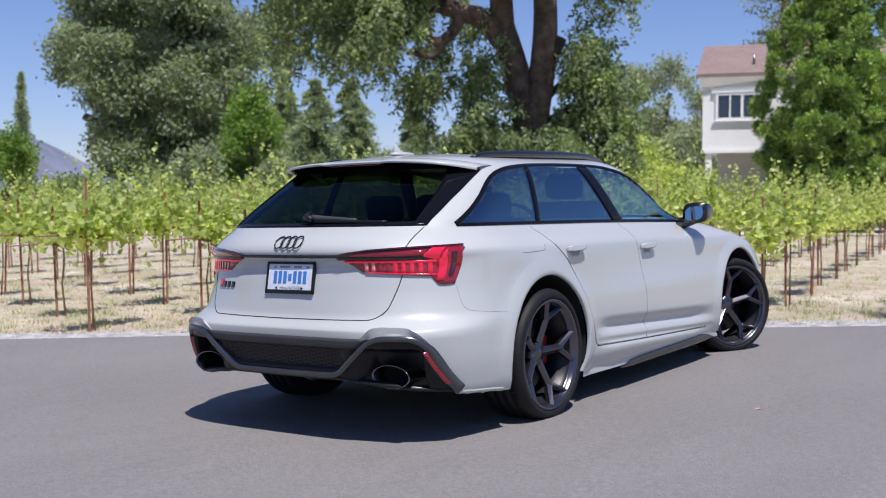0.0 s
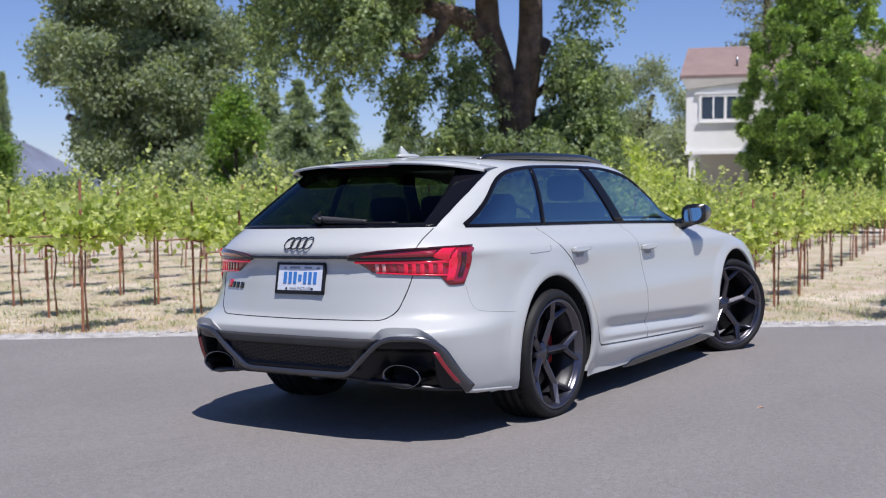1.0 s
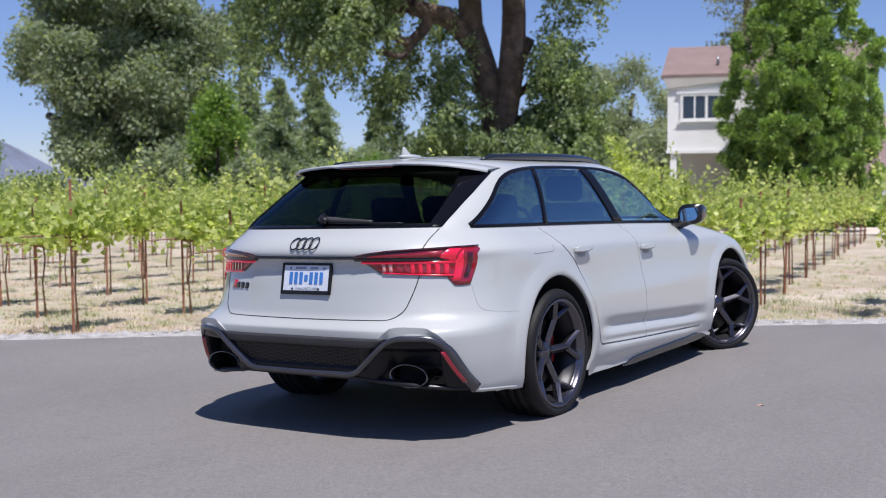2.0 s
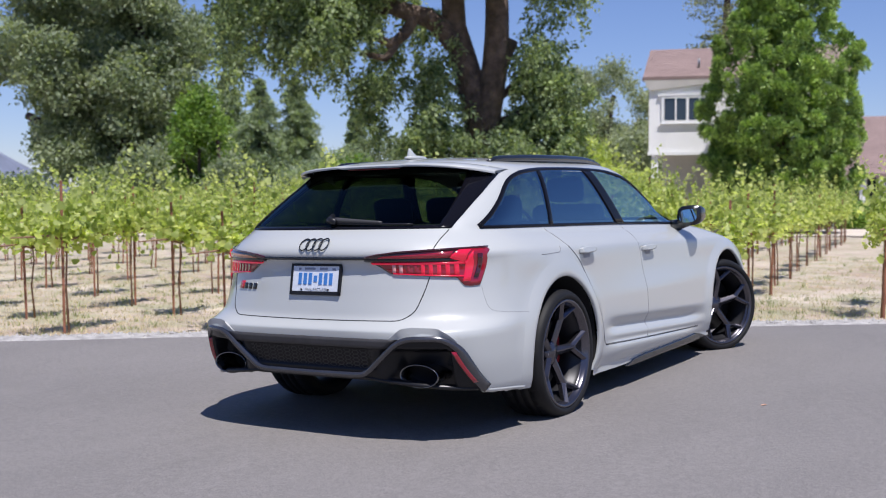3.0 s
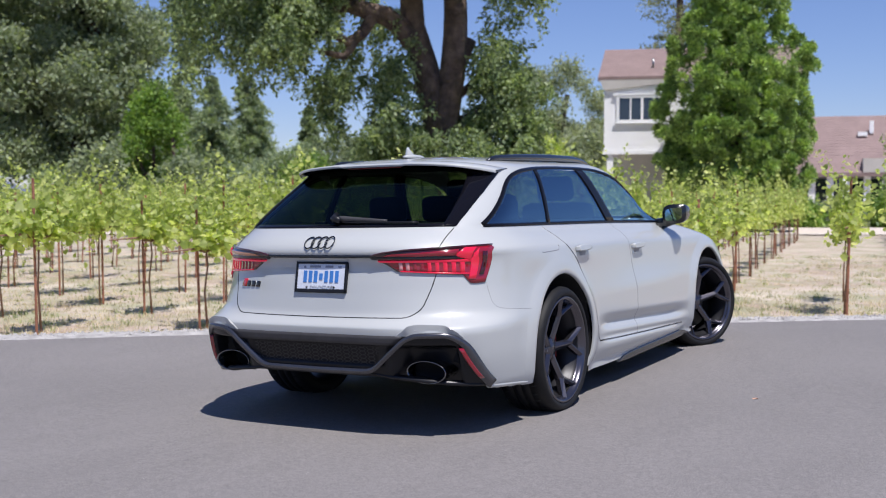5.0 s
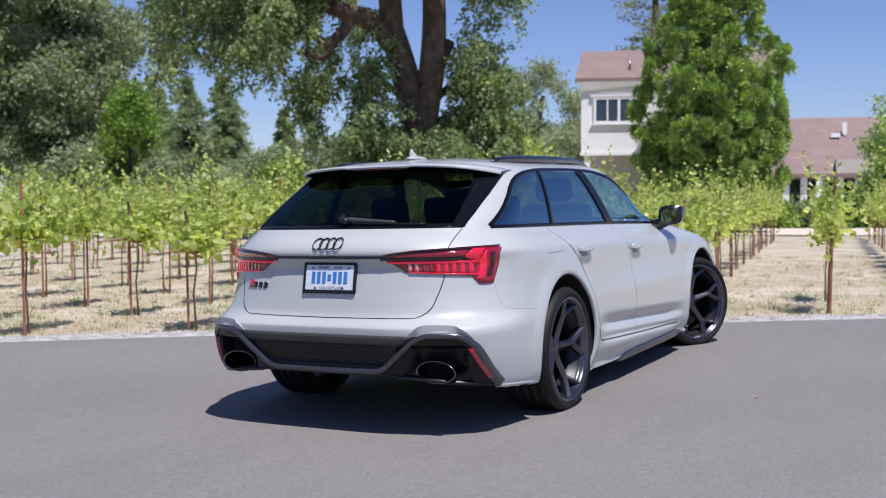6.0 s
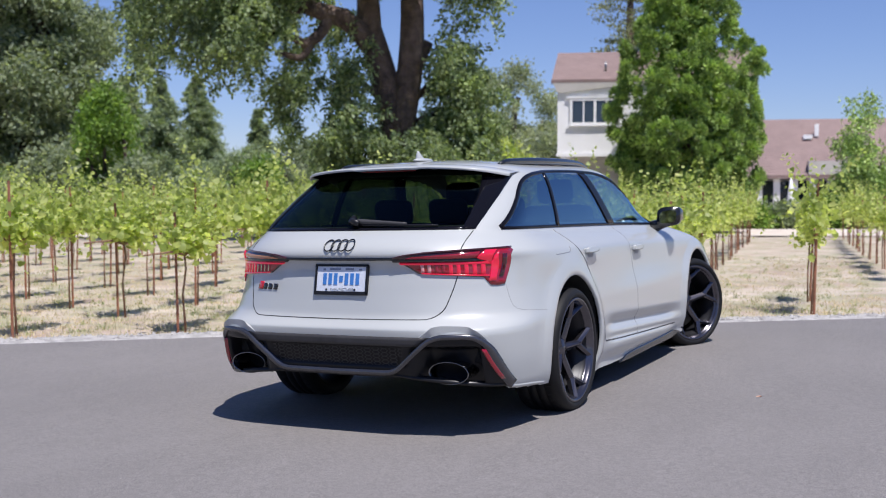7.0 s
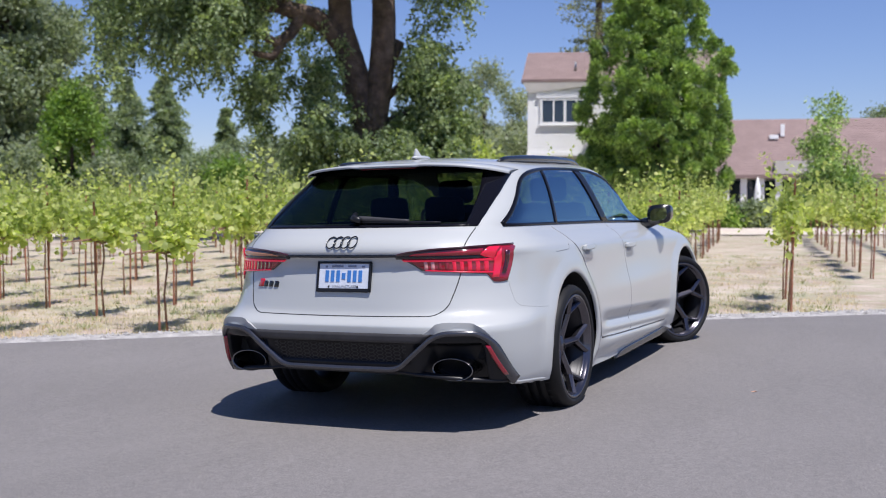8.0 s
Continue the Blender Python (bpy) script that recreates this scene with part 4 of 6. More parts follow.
def in_side_glass(p, grow):
    if abs(p.x) < 0.5 or not -0.6 - grow < p.y < 2.17 + grow:
        return False
    return table(GLASS_LOW, p.y) - grow < p.z < table(GLASS_TOP, p.y) + grow


def in_rear_glass(p, grow):
    return p.y < -0.2 and 1.10 - grow < p.z < 1.405 + grow and abs(p.x) < table(REAR_HALF, p.z) + grow and rear_y(abs(p.x), p.z) > p.y - 0.05


def in_screen(p):
    return p.y > 1.3 and 1.07 < p.z < 1.43 and abs(p.x) < table(HALF_W, p.z) * 0.9


DIFF_EDGE = [(0.28, 0.892), (0.40, 0.868), (0.48, 0.845), (0.545, 0.812)]     # half width of the dark rear insert by height


def in_diffuser(p):
    return p.y < -0.5 and p.z < 0.545 and abs(p.x) < table(DIFF_EDGE, p.z)


ZS = [0.165, 0.185, 0.20, 0.215, 0.23, 0.24, 0.25, 0.26, 0.27, 0.28, 0.288, 0.296, 0.304, 0.312, 0.320, 0.330] + [0.34 + 0.0095 * k for k in range(25)] + [0.5725, 0.579, 0.5835, 0.588, 0.593, 0.600, 0.6075, 0.6165, 0.625] + [0.6425 + 0.0175 * k for k in range(42)] + [1.376] + [1.39 + 0.01 * k for k in range(6)] + [1.447, 1.453, 1.459, 1.465, 1.471, 1.477, 1.482, 1.487, 1.491, 1.495, 1.498, 1.501, 1.503]


def body_rows():
    rows = []
    for z in ZS:
        half = outline(z)
        full = [(-x, y) for x, y in half[::-1]][:-1] + half[1:]
        rows.append([(math.copysign(flare(abs(x), y, z), x), y, z + tilt(y, z)) for x, y in full])
    return rows


def shell(keep):
    """The faces of the body whose middle satisfies keep."""
    rows = body_rows()
    n = len(rows[0])
    bm = bmesh.new()
    vs = {}

    def vert(i, k):
        if (i, k) not in vs:
            vs[i, k] = bm.verts.new(rows[i][k])
        return vs[i, k]

    for i in range(len(rows) - 1):
        for k in range(n):
            k2 = (k + 1) % n
            c = (Vector(rows[i][k]) + Vector(rows[i + 1][k2])) / 2
            if keep(c):
                bm.faces.new((vert(i, k), vert(i, k2), vert(i + 1, k2), vert(i + 1, k)))
    if keep(Vector((0, 0.6, 1.503))):
        bm.faces.new([vert(len(rows) - 1, k) for k in range(n)])
    return bm


def low_cut(p):
    """Open underside behind and between the wheels."""
    return p.y < -0.25 and p.z < 0.272 - 0.085 * max(0.0, p.y + 0.95)


def arch_flare(ay, az, left):
    """The flared lip round a wheel arch: a band on the flank that turns in at the opening."""
    bm = bmesh.new()
    rows = []
    n = 64
    for k in range(n + 1):
        col = []
        for j, (r, lift) in enumerate(((ARCH_R + 0.105, 0.0), (ARCH_R + 0.07, 0.002), (ARCH_R + 0.03, 0.0045), (ARCH_R + 0.008, 0.005), (ARCH_R, 0.001))):
            zmin = 0.230 if ay == 0.0 else 0.215
            start = math.asin(max(-1.0, (zmin - az) / r))
            a0, a1 = start, math.pi - start
            if ay == 0.0:
                a0 = math.asin(max(-1.0, (0.205 - az) / r))
            else:
                a1 = math.pi - math.asin(max(-1.0, (0.205 - az) / r))
            a = a0 + (a1 - a0) * k / n
            col.append(bm.verts.new(side_point(ay + r * math.cos(a), az + r * math.sin(a), lift, left)))
        e = col[-1].co.copy()
        e.x -= math.copysign(0.014, e.x)
        col.append(bm.verts.new(e))
        rows.append(col)
    for p, q in zip(rows, rows[1:]):
        for j in range(5):
            bm.faces.new((p[j], p[j + 1], q[j + 1], q[j]))
    return bm


def near_arch(p):
    return any(math.hypot(p.y - ay, p.z - az) < ARCH_R + 0.035 and abs(p.x) > 0.6 and p.z < 0.92 for ay, az in AXLES)


def is_body(p):
    return not (near_arch(p) or low_cut(p) or in_side_glass(p, -0.016) or in_rear_glass(p, -0.014) or in_screen(p) or in_diffuser(p))


body = part("body", shell(is_body), WHITE, car)
for ay, az in AXLES:
    for left in (False, True):
        part("arch_flare", arch_flare(ay, az, left), WHITE, car)
DIFF_LOW = [(0.0, 0.345), (0.36, 0.345), (0.44, 0.335), (0.60, 0.318), (0.9, 0.282)]
dbm = shell(lambda p: in_diffuser(p) and p.z > table(DIFF_LOW, abs(p.x)) - 0.01)
for v in dbm.verts:
    x, z = abs(v.co.x), v.co.z
    hole = smooth01(0.46, 0.50, x) * (1 - smooth01(0.76, 0.80, x)) * (1 - smooth01(0.475, 0.505, z))
    mesh_dip = (1 - smooth01(0.36, 0.44, x)) * smooth01(0.385, 0.40, z) * (1 - smooth01(0.49, 0.50, z))
    v.co.y += 0.13 * hole + 0.03 * mesh_dip
diffuser = part("diffuser", dbm, SATIN_BLACK, car, "satin black lower bumper insert")


# ---- strips, patches and panels laid on the body ----
def strip(fn, n, width, lift, thick=0.006):
    """A raised band along a curve fn(s) -> (point, across, normal)."""
    bm = bmesh.new()
    rows = []
    for i in range(n + 1):
        s = i / n
        p, ac, nor = fn(s)
        w = width(s) if callable(width) else width
        rows.append([bm.verts.new(q) for q in (p - ac * w / 2 - nor * thick, p - ac * w * 0.42 + nor * lift, p + ac * w * 0.42 + nor * lift, p + ac * w / 2 - nor * thick)])
    for a, b in zip(rows, rows[1:]):
        for j in range(3):
            bm.faces.new((a[j], a[j + 1], b[j + 1], b[j]))
    bm.faces.new(rows[0])
    bm.faces.new(rows[-1][::-1])
    return bm


def along(points, surface, lift=0.0):
    """A way along (a, b) points of a surface (rear_point or side_point), evenly by length, for strip()."""
    pts = [Vector(p) for p in points]
    cum = [0.0]
    for a, b in zip(pts, pts[1:]):
        cum.append(cum[-1] + (b - a).length)

    def ab(s):
        d = min(1.0, max(0.0, s)) * cum[-1]
        i = max(k for k in range(len(cum) - 1) if cum[k] <= d + 1e-9)
        return pts[i].lerp(pts[i + 1], (d - cum[i]) / max(1e-9, cum[i + 1] - cum[i]))

    def fn(s):
        q = ab(s)
        p = surface(q.x, q.y, lift)
        nor = (surface(q.x, q.y, 0.01) - surface(q.x, q.y, 0.0)).normalized()
        q0, q1 = ab(s - 0.004), ab(s + 0.004)
        d = (surface(q1.x, q1.y, 0.0) - surface(q0.x, q0.y, 0.0)).normalized()
        return p, nor.cross(d).normalized(), nor
    return fn


def rounded(points, r=0.02, n=4):
    """An open path with its corners rounded."""
    pts = [Vector(p) for p in points]
    out = [pts[0]]
    for a, b, c in zip(pts, pts[1:], pts[2:]):
        k = min(r, (b - a).length * 0.45, (c - b).length * 0.45)
        p, q = b + (a - b).normalized() * k, b + (c - b).normalized() * k
        for i in range(n + 1):
            t = i / n
            out.append((1 - t) ** 2 * p + 2 * t * (1 - t) * b + t * t * q)
    return out + [pts[-1]]


def panel(surface, lower, upper, lift, nx=24, nz=6, depth=0.02):
    """A patch between a lower and an upper line of (a, b) points on a surface, with a rim that goes back into the body."""
    bm = bmesh.new()

    def on(line, s):
        q = s * (len(line) - 1)
        i = min(int(q), len(line) - 2)
        return Vector(line[i]).lerp(Vector(line[i + 1]), q - i)

    grid = [[on(lower, i / nx).lerp(on(upper, i / nx), j / nz) for j in range(nz + 1)] for i in range(nx + 1)]
    vs = [[bm.verts.new(surface(q.x, q.y, lift)) for q in col] for col in grid]
    for a, b in zip(vs, vs[1:]):
        for j in range(nz):
            bm.faces.new((a[j], a[j + 1], b[j + 1], b[j]))
    if depth:
        ring = [(i, 0) for i in range(nx + 1)] + [(nx, j) for j in range(1, nz + 1)] + [(i, nz) for i in range(nx - 1, -1, -1)] + [(0, j) for j in range(nz - 1, 0, -1)]
        back = [bm.verts.new(surface(grid[i][j].x, grid[i][j].y, lift - depth)) for i, j in ring]
        for k, (i, j) in enumerate(ring):
            k2 = (k + 1) % len(ring)
            i2, j2 = ring[k2]
            bm.faces.new((vs[i][j], vs[i2][j2], back[k2], back[k]))
    bmesh.ops.remove_doubles(bm, verts=bm.verts, dist=1e-5)
    return bm


def flank(left):
    return lambda y, z, lift=0.0: side_point(y, z, lift, left)


def mirrored_rear(x, z, lift=0.0):
    return rear_point(-x, z, lift)


def glass_line(rows, y0, y1, inset, n=30):
    return [(y0 + (y1 - y0) * k / n, table(rows, y0 + (y1 - y0) * k / n) + inset) for k in range(n + 1)]


def window_quad(b0, t0, b1, t1, inset):
    """Lower and upper line of a pane with slanted ends, inside the dark glass area."""
    lo = [(b0 + (b1 - b0) * k / 30, table(GLASS_LOW, b0 + (b1 - b0) * k / 30) + inset) for k in range(31)]
    hi = [(t0 + (t1 - t0) * k / 30, max(table(GLASS_TOP, t0 + (t1 - t0) * k / 30) - inset, table(GLASS_LOW, t0 + (t1 - t0) * k / 30) + inset + 0.001)) for k in range(31)]
    return lo, hi


for left in (False, True):
    sf = flank(left)
    part("window_pane", panel(sf, *window_quad(-0.565, -0.565, 0.16, 0.22, 0.008), 0.001, 30, 12, 0), PRIVACY, car, "dark privacy glass")
    part("window_pane", panel(sf, *window_quad(0.17, 0.23, 1.13, 0.86, 0.008), 0.001, 30, 12, 0), PRIVACY, car, "dark privacy glass")
    part("window_pane", panel(sf, *window_quad(1.22, 0.95, 2.15, 1.45, 0.008), 0.001, 30, 12, 0), CLEAR, car, "clear tinted glass")
    part("window_trim", strip(along(glass_line(GLASS_LOW, -0.60, 2.19, 0.0), sf), 70, 0.019, 0.006), BLADE_BLACK, car)
    part("window_trim", strip(along(rounded(glass_line(GLASS_TOP, -0.60, 2.19, 0.0, 40), 0.02), sf), 110, 0.027, 0.006), BLADE_BLACK, car)
    part("pillar_trim", panel(sf, *window_quad(0.145, 0.21, 0.185, 0.25, 0.0), 0.006, 4, 10), BLADE_BLACK, car)
    part("pillar_trim", panel(sf, *window_quad(1.11, 0.84, 1.25, 0.97, 0.0), 0.006, 6, 10), BLADE_BLACK, car)

# tailgate glass with its dark border and side blades
glass_lo = [(x / 20 * 0.655, 1.098) for x in range(-20, 21)]
glass_hi = [(x / 20 * 0.562, 1.428) for x in range(-20, 21)]
part("rear_window", panel(rear_point, glass_lo, glass_hi, 0.002, 40, 14, 0), tinted("tailgate_glass", (0.13, 0.155, 0.125), 0.006, 0.3), car, "dark privacy glass of the tailgate")
for sx in (-1, 1):
    sf = rear_point if sx > 0 else mirrored_rear
    part("side_blade", panel(sf, [(0.620, 1.092), (0.615, 1.16), (0.590, 1.27), (0.535, 1.41)], [(0.674, 1.092), (0.680, 1.16), (0.678, 1.27), (0.664, 1.378)], 0.005, 24, 4, 0.012), BLADE_BLACK, car)
part("glass_border", strip(along([(-0.66, 1.100), (0.66, 1.100)], rear_point), 30, 0.030, 0.004), BLADE_BLACK, car)

# roof spoiler: a thin white blade with a notched middle and a black underside
top_bm, low_bm = bmesh.new(), bmesh.new()
rows, low_rows = [], []
for k in range(61):
    x = -0.672 + 1.344 * k / 60
    e = abs(x) / 0.672
    notch = 1 - smooth01(0.19, 0.225, abs(x))
    back = -0.510 + 0.10 * e**3.5 + 0.15 * e**9 + 0.014 * notch
    zc = 1.448 - 0.036 * e**2.5 - 0.020 * e**9 - 0.004 * notch
    zf = 1.482 - 0.085 * e**2.4 - 0.05 * e**8
    rows.append([top_bm.verts.new(p) for p in ((x, back + 0.32, zf - 0.012), (x, back + 0.14, zc + 0.012), (x, back + 0.012, zc + 0.001), (x, back, zc - 0.006), (x, back + 0.006, zc - 0.016))])
    if abs(x) < 0.585:
        low_rows.append([low_bm.verts.new(p) for p in ((x, back + 0.0065, zc - 0.015), (x, back + 0.05, zc - 0.019), (x, back + 0.14, zc - 0.022 - 0.012 * (1 - e**4)))])
for rr, bb in ((rows, top_bm), (low_rows, low_bm)):
    for a, b in zip(rr, rr[1:]):
        for j in range(len(a) - 1):
            bb.faces.new((a[j], a[j + 1], b[j + 1], b[j]))
spoiler = part("roof_spoiler", top_bm, WHITE, car)
part("spoiler_underside", low_bm, BLADE_BLACK, spoiler, "black underside of the spoiler")
bm = bmesh.new()
box(bm, (0.36, 0.012, 0.012), (0, -0.470, 1.424), 0.003)
part("brake_light", bm, plain("dark_red_lens", (0.12, 0.005, 0.008), 0.2), spoiler)

# antenna fin
bm = bmesh.new()
secs = []
for k in range(9):
    t = k / 8
    z = 1.492 + 0.058 * t
    y0, y1 = -0.115 + 0.010 * t, 0.03 - 0.115 * t**0.6
    w = 0.026 * (1 - t) ** 0.8 + 0.004
    secs.append([bm.verts.new((w * math.sin(a) * (0.6 if math.cos(a) > 0 else 1), (y0 + y1) / 2 + (y1 - y0) / 2 * math.cos(a), z)) for a in [2 * math.pi * j / 14 for j in range(14)]])
for a, b in zip(secs, secs[1:]):
    for j in range(14):
        bm.faces.new((a[j], a[(j + 1) % 14], b[(j + 1) % 14], b[j]))
bm.faces.new(secs[-1])
r = bmesh.ops.create_uvsphere(bm, u_segments=16, v_segments=8, radius=1.0)
bmesh.ops.transform(bm, matrix=Matrix.Translation((0, -0.03, 1.494)) @ Matrix.Diagonal((0.038, 0.115, 0.016, 1)), verts=r["verts"])
part("antenna_fin", bm, WHITE, car)

# roof rails
def roof_z(x, y):
    """Height of the roof at a place, off its side."""
    z = 1.503
    while z > 1.3 and side_x(y, z) < abs(x) or table(FRONT_Y, z) < y or table(REAR_Y, z) > y:
        z -= 0.002
    return z


for sx in (-1, 1):
    bm = bmesh.new()
    pts = []
    for k in range(25):
        t = k / 24
        y = -0.12 + 1.72 * t
        x = 0.545 + 0.02 * math.sin(math.pi * t) - 0.05 * t * t
        arch = math.sin(math.pi * t) ** 0.35
        pts.append((sx * x, y, roof_z(x, y) - 0.004 + 0.030 * arch))
    tube(bm, pts, [0.010 + 0.014 * math.sin(math.pi * k / 24) ** 0.4 for k in range(25)], 10)
    part("roof_rail", bm, BLACK_GLOSS, car, "black roof rail")

# ---- panel gaps ----
gate = rounded([(0.668, 1.085), (0.664, 0.975), (0.648, 0.83), (0.605, 0.675), (0.545, 0.635), (0.0, 0.632)], 0.07)
full_gate = gate + [Vector((-p.x, p.y)) for p in gate[::-1]][1:]
part("tailgate_gap", strip(along(full_gate, rear_point), 150, 0.006, 0.0012, 0.004), GAP, car)
for left in (False, True):
    sf = flank(left)
    part("door_gap", strip(along(rounded([(0.05, 1.06), (0.10, 0.97), (0.25, 0.86), (0.38, 0.69), (0.47, 0.53), (0.515, 0.42), (0.545, 0.345), (0.62, 0.332), (0.9, 0.320), (1.4, 0.298), (1.96, 0.276), (2.27, 0.263)], 0.06), sf, 0.002), 120, 0.0030, 0.0007, 0.006), SEAM, car)
    part("door_gap", strip(along([(1.17, 1.05), (1.22, 0.85), (1.255, 0.6), (1.26, 0.305)], sf), 40, 0.0042, 0.0010, 0.004), SEAM, car)
    part("door_gap", strip(along([(0.57, 0.336), (0.9, 0.319), (1.4, 0.297), (1.96, 0.275), (2.28, 0.262)], sf), 60, 0.010, 0.0015, 0.004), GAP, car)
    part("bumper_gap", strip(along(rounded([(-0.735, 0.80), (-0.73, 0.672), (-0.64, 0.655), (-0.385, 0.632)], 0.05), sf), 40, 0.0026, 0.0006, 0.004), plain("bumper_seam", (0.30, 0.30, 0.305), 0.8), car)
    part("bumper_foot", strip(along([(-0.80, 0.268), (-0.60, 0.252), (-0.42, 0.235)], sf), 24, 0.022, 0.002, 0.02), WHITE, car)
    if not left:
        part("fuel_flap", strip(along(rounded([(-0.235, 0.930), (-0.215, 0.927), (-0.02, 0.930), (0.002, 0.938), (0.006, 0.962)], 0.015), sf), 40, 0.004, 0.001, 0.004), plain("flap_gap", (0.25, 0.25, 0.26), 0.7), car)

# ---- tail lamps: right by x, left mirrored ----
RED_LENS = paint("red_lens", (0.27, 0.006, 0.018), 0.08, 1.0)
DARK_LENS = paint("smoked_lens", (0.05, 0.004, 0.008), 0.06, 1.0)
LIT = Nodes("lit_red", 0.15)
LIT.color((0.50, 0.006, 0.030))
LIT.p.inputs["Emission Color"].default_value = (1.0, 0.012, 0.06, 1)
LIT.p.inputs["Emission Strength"].default_value = 0.28
LIT.p.inputs["Coat Weight"].default_value = 1.0
LIT = LIT.m
PINK = paint("pale_reflector", (0.70, 0.30, 0.30), 0.15, 1.0)
AMBER = paint("amber_lens", (0.50, 0.20, 0.09), 0.1, 1.0)
for sx in (1, -1):
    sf = rear_point if sx > 0 else mirrored_rear
    lamp = new("tail_lamp")
    lamp.parent = car
    lamp["label"] = "red wrap-around tail lamp with toothed light bars"
    top = [(0.335, 0.953), (0.40, 0.968), (0.50, 0.978), (0.66, 0.984), (0.78, 0.988)]
    low = [(0.335, 0.945), (0.42, 0.895), (0.46, 0.868), (0.66, 0.852), (0.76, 0.842)]
    part("lamp_housing", panel(sf, low, [top[0], top[1], top[2], top[3], (0.76, 0.988)], 0.006, 40, 6), DARK_LENS, lamp)
    part("lamp_housing", panel(sf, [(0.76, 0.842), (0.79, 0.800), (0.815, 0.798), (0.838, 0.802)], [(0.76, 0.988), (0.80, 0.990), (0.843, 0.989), (0.858, 0.976)], 0.006, 16, 8), RED_LENS, lamp)
    part("upper_lens", panel(sf, [(0.40, 0.951), (0.745, 0.951)], [(0.44, 0.957), (0.745, 0.974)], 0.009, 20, 3), RED_LENS if sx > 0 else AMBER, lamp)
    part("centre_blade", strip(along([(0.33, 0.944), (0.745, 0.938)], sf), 24, 0.018, 0.013), BLACK_GLOSS, lamp)
    part("lower_lens", panel(sf, [(0.44, 0.888), (0.47, 0.872), (0.76, 0.850)], [(0.40, 0.922), (0.50, 0.924), (0.76, 0.922)], 0.008, 26, 4), RED_LENS, lamp)
    part("light_bar", panel(sf, [(0.37, 0.918), (0.785, 0.912)], [(0.36, 0.926), (0.80, 0.926)], 0.012, 24, 2), LIT, lamp)
    part("light_bar", panel(sf, [(0.735, 0.951), (0.78, 0.918)], [(0.765, 0.980), (0.805, 0.980)], 0.012, 8, 4), LIT, lamp)
    part("light_bar", panel(sf, [(0.78, 0.822), (0.804, 0.822)], [(0.784, 0.925), (0.815, 0.975)], 0.012, 8, 6), LIT, lamp)
    part("light_bar", panel(sf, [(0.478, 0.866), (0.79, 0.845)], [(0.478, 0.871), (0.795, 0.852)], 0.012, 20, 2), LIT, lamp)
    for k in range(9):
        x = 0.475 + 0.034 * k
        part("light_tooth", panel(sf, [(x, 0.873 - 0.06 * (x - 0.475)), (x + 0.017, 0.872 - 0.06 * (x - 0.475))], [(x - 0.004, 0.918), (x + 0.013, 0.918)], 0.011, 2, 3), LIT if k > 3 else PINK if sx > 0 and k < 2 else RED_LENS, lamp)
    part("lamp_edge", panel(sf, [(0.814, 0.842), (0.827, 0.842)], [(0.828, 0.962), (0.841, 0.962)], 0.013, 4, 5), DARK_LENS, lamp)
    part("lamp_edge", strip(along([(0.335, 0.953), (0.40, 0.967), (0.50, 0.977), (0.66, 0.984), (0.845, 0.990)], sf), 40, 0.008, 0.011), DARK_LENS, lamp)
part("light_strip", strip(along([(-0.36, 0.949), (0.36, 0.949)], rear_point), 40, 0.012, 0.008), BLACK_GLOSS, car, "gloss black bar between the tail lamps")

# ---- rings badge, lettering, plate ----
for k in range(4):
    bm = bmesh.new()
    cx, R = -0.058 + 0.044 * k, 0.0275
    ring = []
    for j in range(36):
        a = 2 * math.pi * j / 36
        row = []
        for m in range(6):
            b = 2 * math.pi * m / 6
            rr = R + 0.0029 * math.cos(b)
            row.append(bm.verts.new(rear_point(cx + rr * math.cos(a), 1.016 + rr * math.sin(a), 0.006 + 0.004 * math.sin(b) + 0.001 * k)))
        ring.append(row)
    for j in range(36):
        for m in range(6):
            bm.faces.new((ring[j][m], ring[j][(m + 1) % 6], ring[(j + 1) % 36][(m + 1) % 6], ring[(j + 1) % 36][m]))
    part("badge_ring", bm, BLACK_GLOSS, car)
BADGE_RED = paint("badge_red", (0.5, 0.01, 0.02), 0.2, 1.0)
part("badge_bar", panel(rear_point, [(-0.575, 0.775), (-0.535, 0.775)], [(-0.562, 0.818), (-0.522, 0.818)], 0.005, 3, 3), BADGE_RED, car, "red slanted badge bar")
for k, w in enumerate((0.030, 0.030, 0.030)):
    x = -0.528 + 0.043 * k
    bm = panel(rear_point, [(x, 0.776), (x + w, 0.776)], [(x + 0.006, 0.808), (x + w + 0.006, 0.808)], 0.005, 3, 3)
    part("badge_bar", bm, BLACK_GLOSS, car, "black model badge bar")


def plate_matrix():
    mid = Vector((0.022, -1.053, 0.838))
    return Matrix.Translation(mid) @ pose(0, 0, 0, -10.5, 0, 0)


plate = new("number_plate")
plate.parent = car
plate.matrix_basis = plate_matrix()
plate["label"] = "white number plate with blue characters in a black frame"
bm = bmesh.new()
box(bm, (0.33, 0.012, 0.012), (0, -0.003, 0.076), 0.003)
box(bm, (0.33, 0.012, 0.020), (0, -0.003, -0.073), 0.003)
for sx in (-1, 1):
    box(bm, (0.012, 0.012, 0.165), (sx * 0.159, -0.003, 0.0), 0.003)
box(bm, (0.33, 0.02, 0.165), (0, 0.012, 0.0), 0.004)
part("plate_frame", bm, SATIN_BLACK, plate, smooth=False)
PLATE_WHITE = plain("plate_white", (0.68, 0.72, 0.80), 0.4, 0.0, 0.06, 18.0)
PLATE_BLUE = plain("plate_blue", (0.05, 0.20, 0.55), 0.45)
bm = bmesh.new()
box(bm, (0.306, 0.004, 0.150), (0, -0.001, 0.0), 0.001)
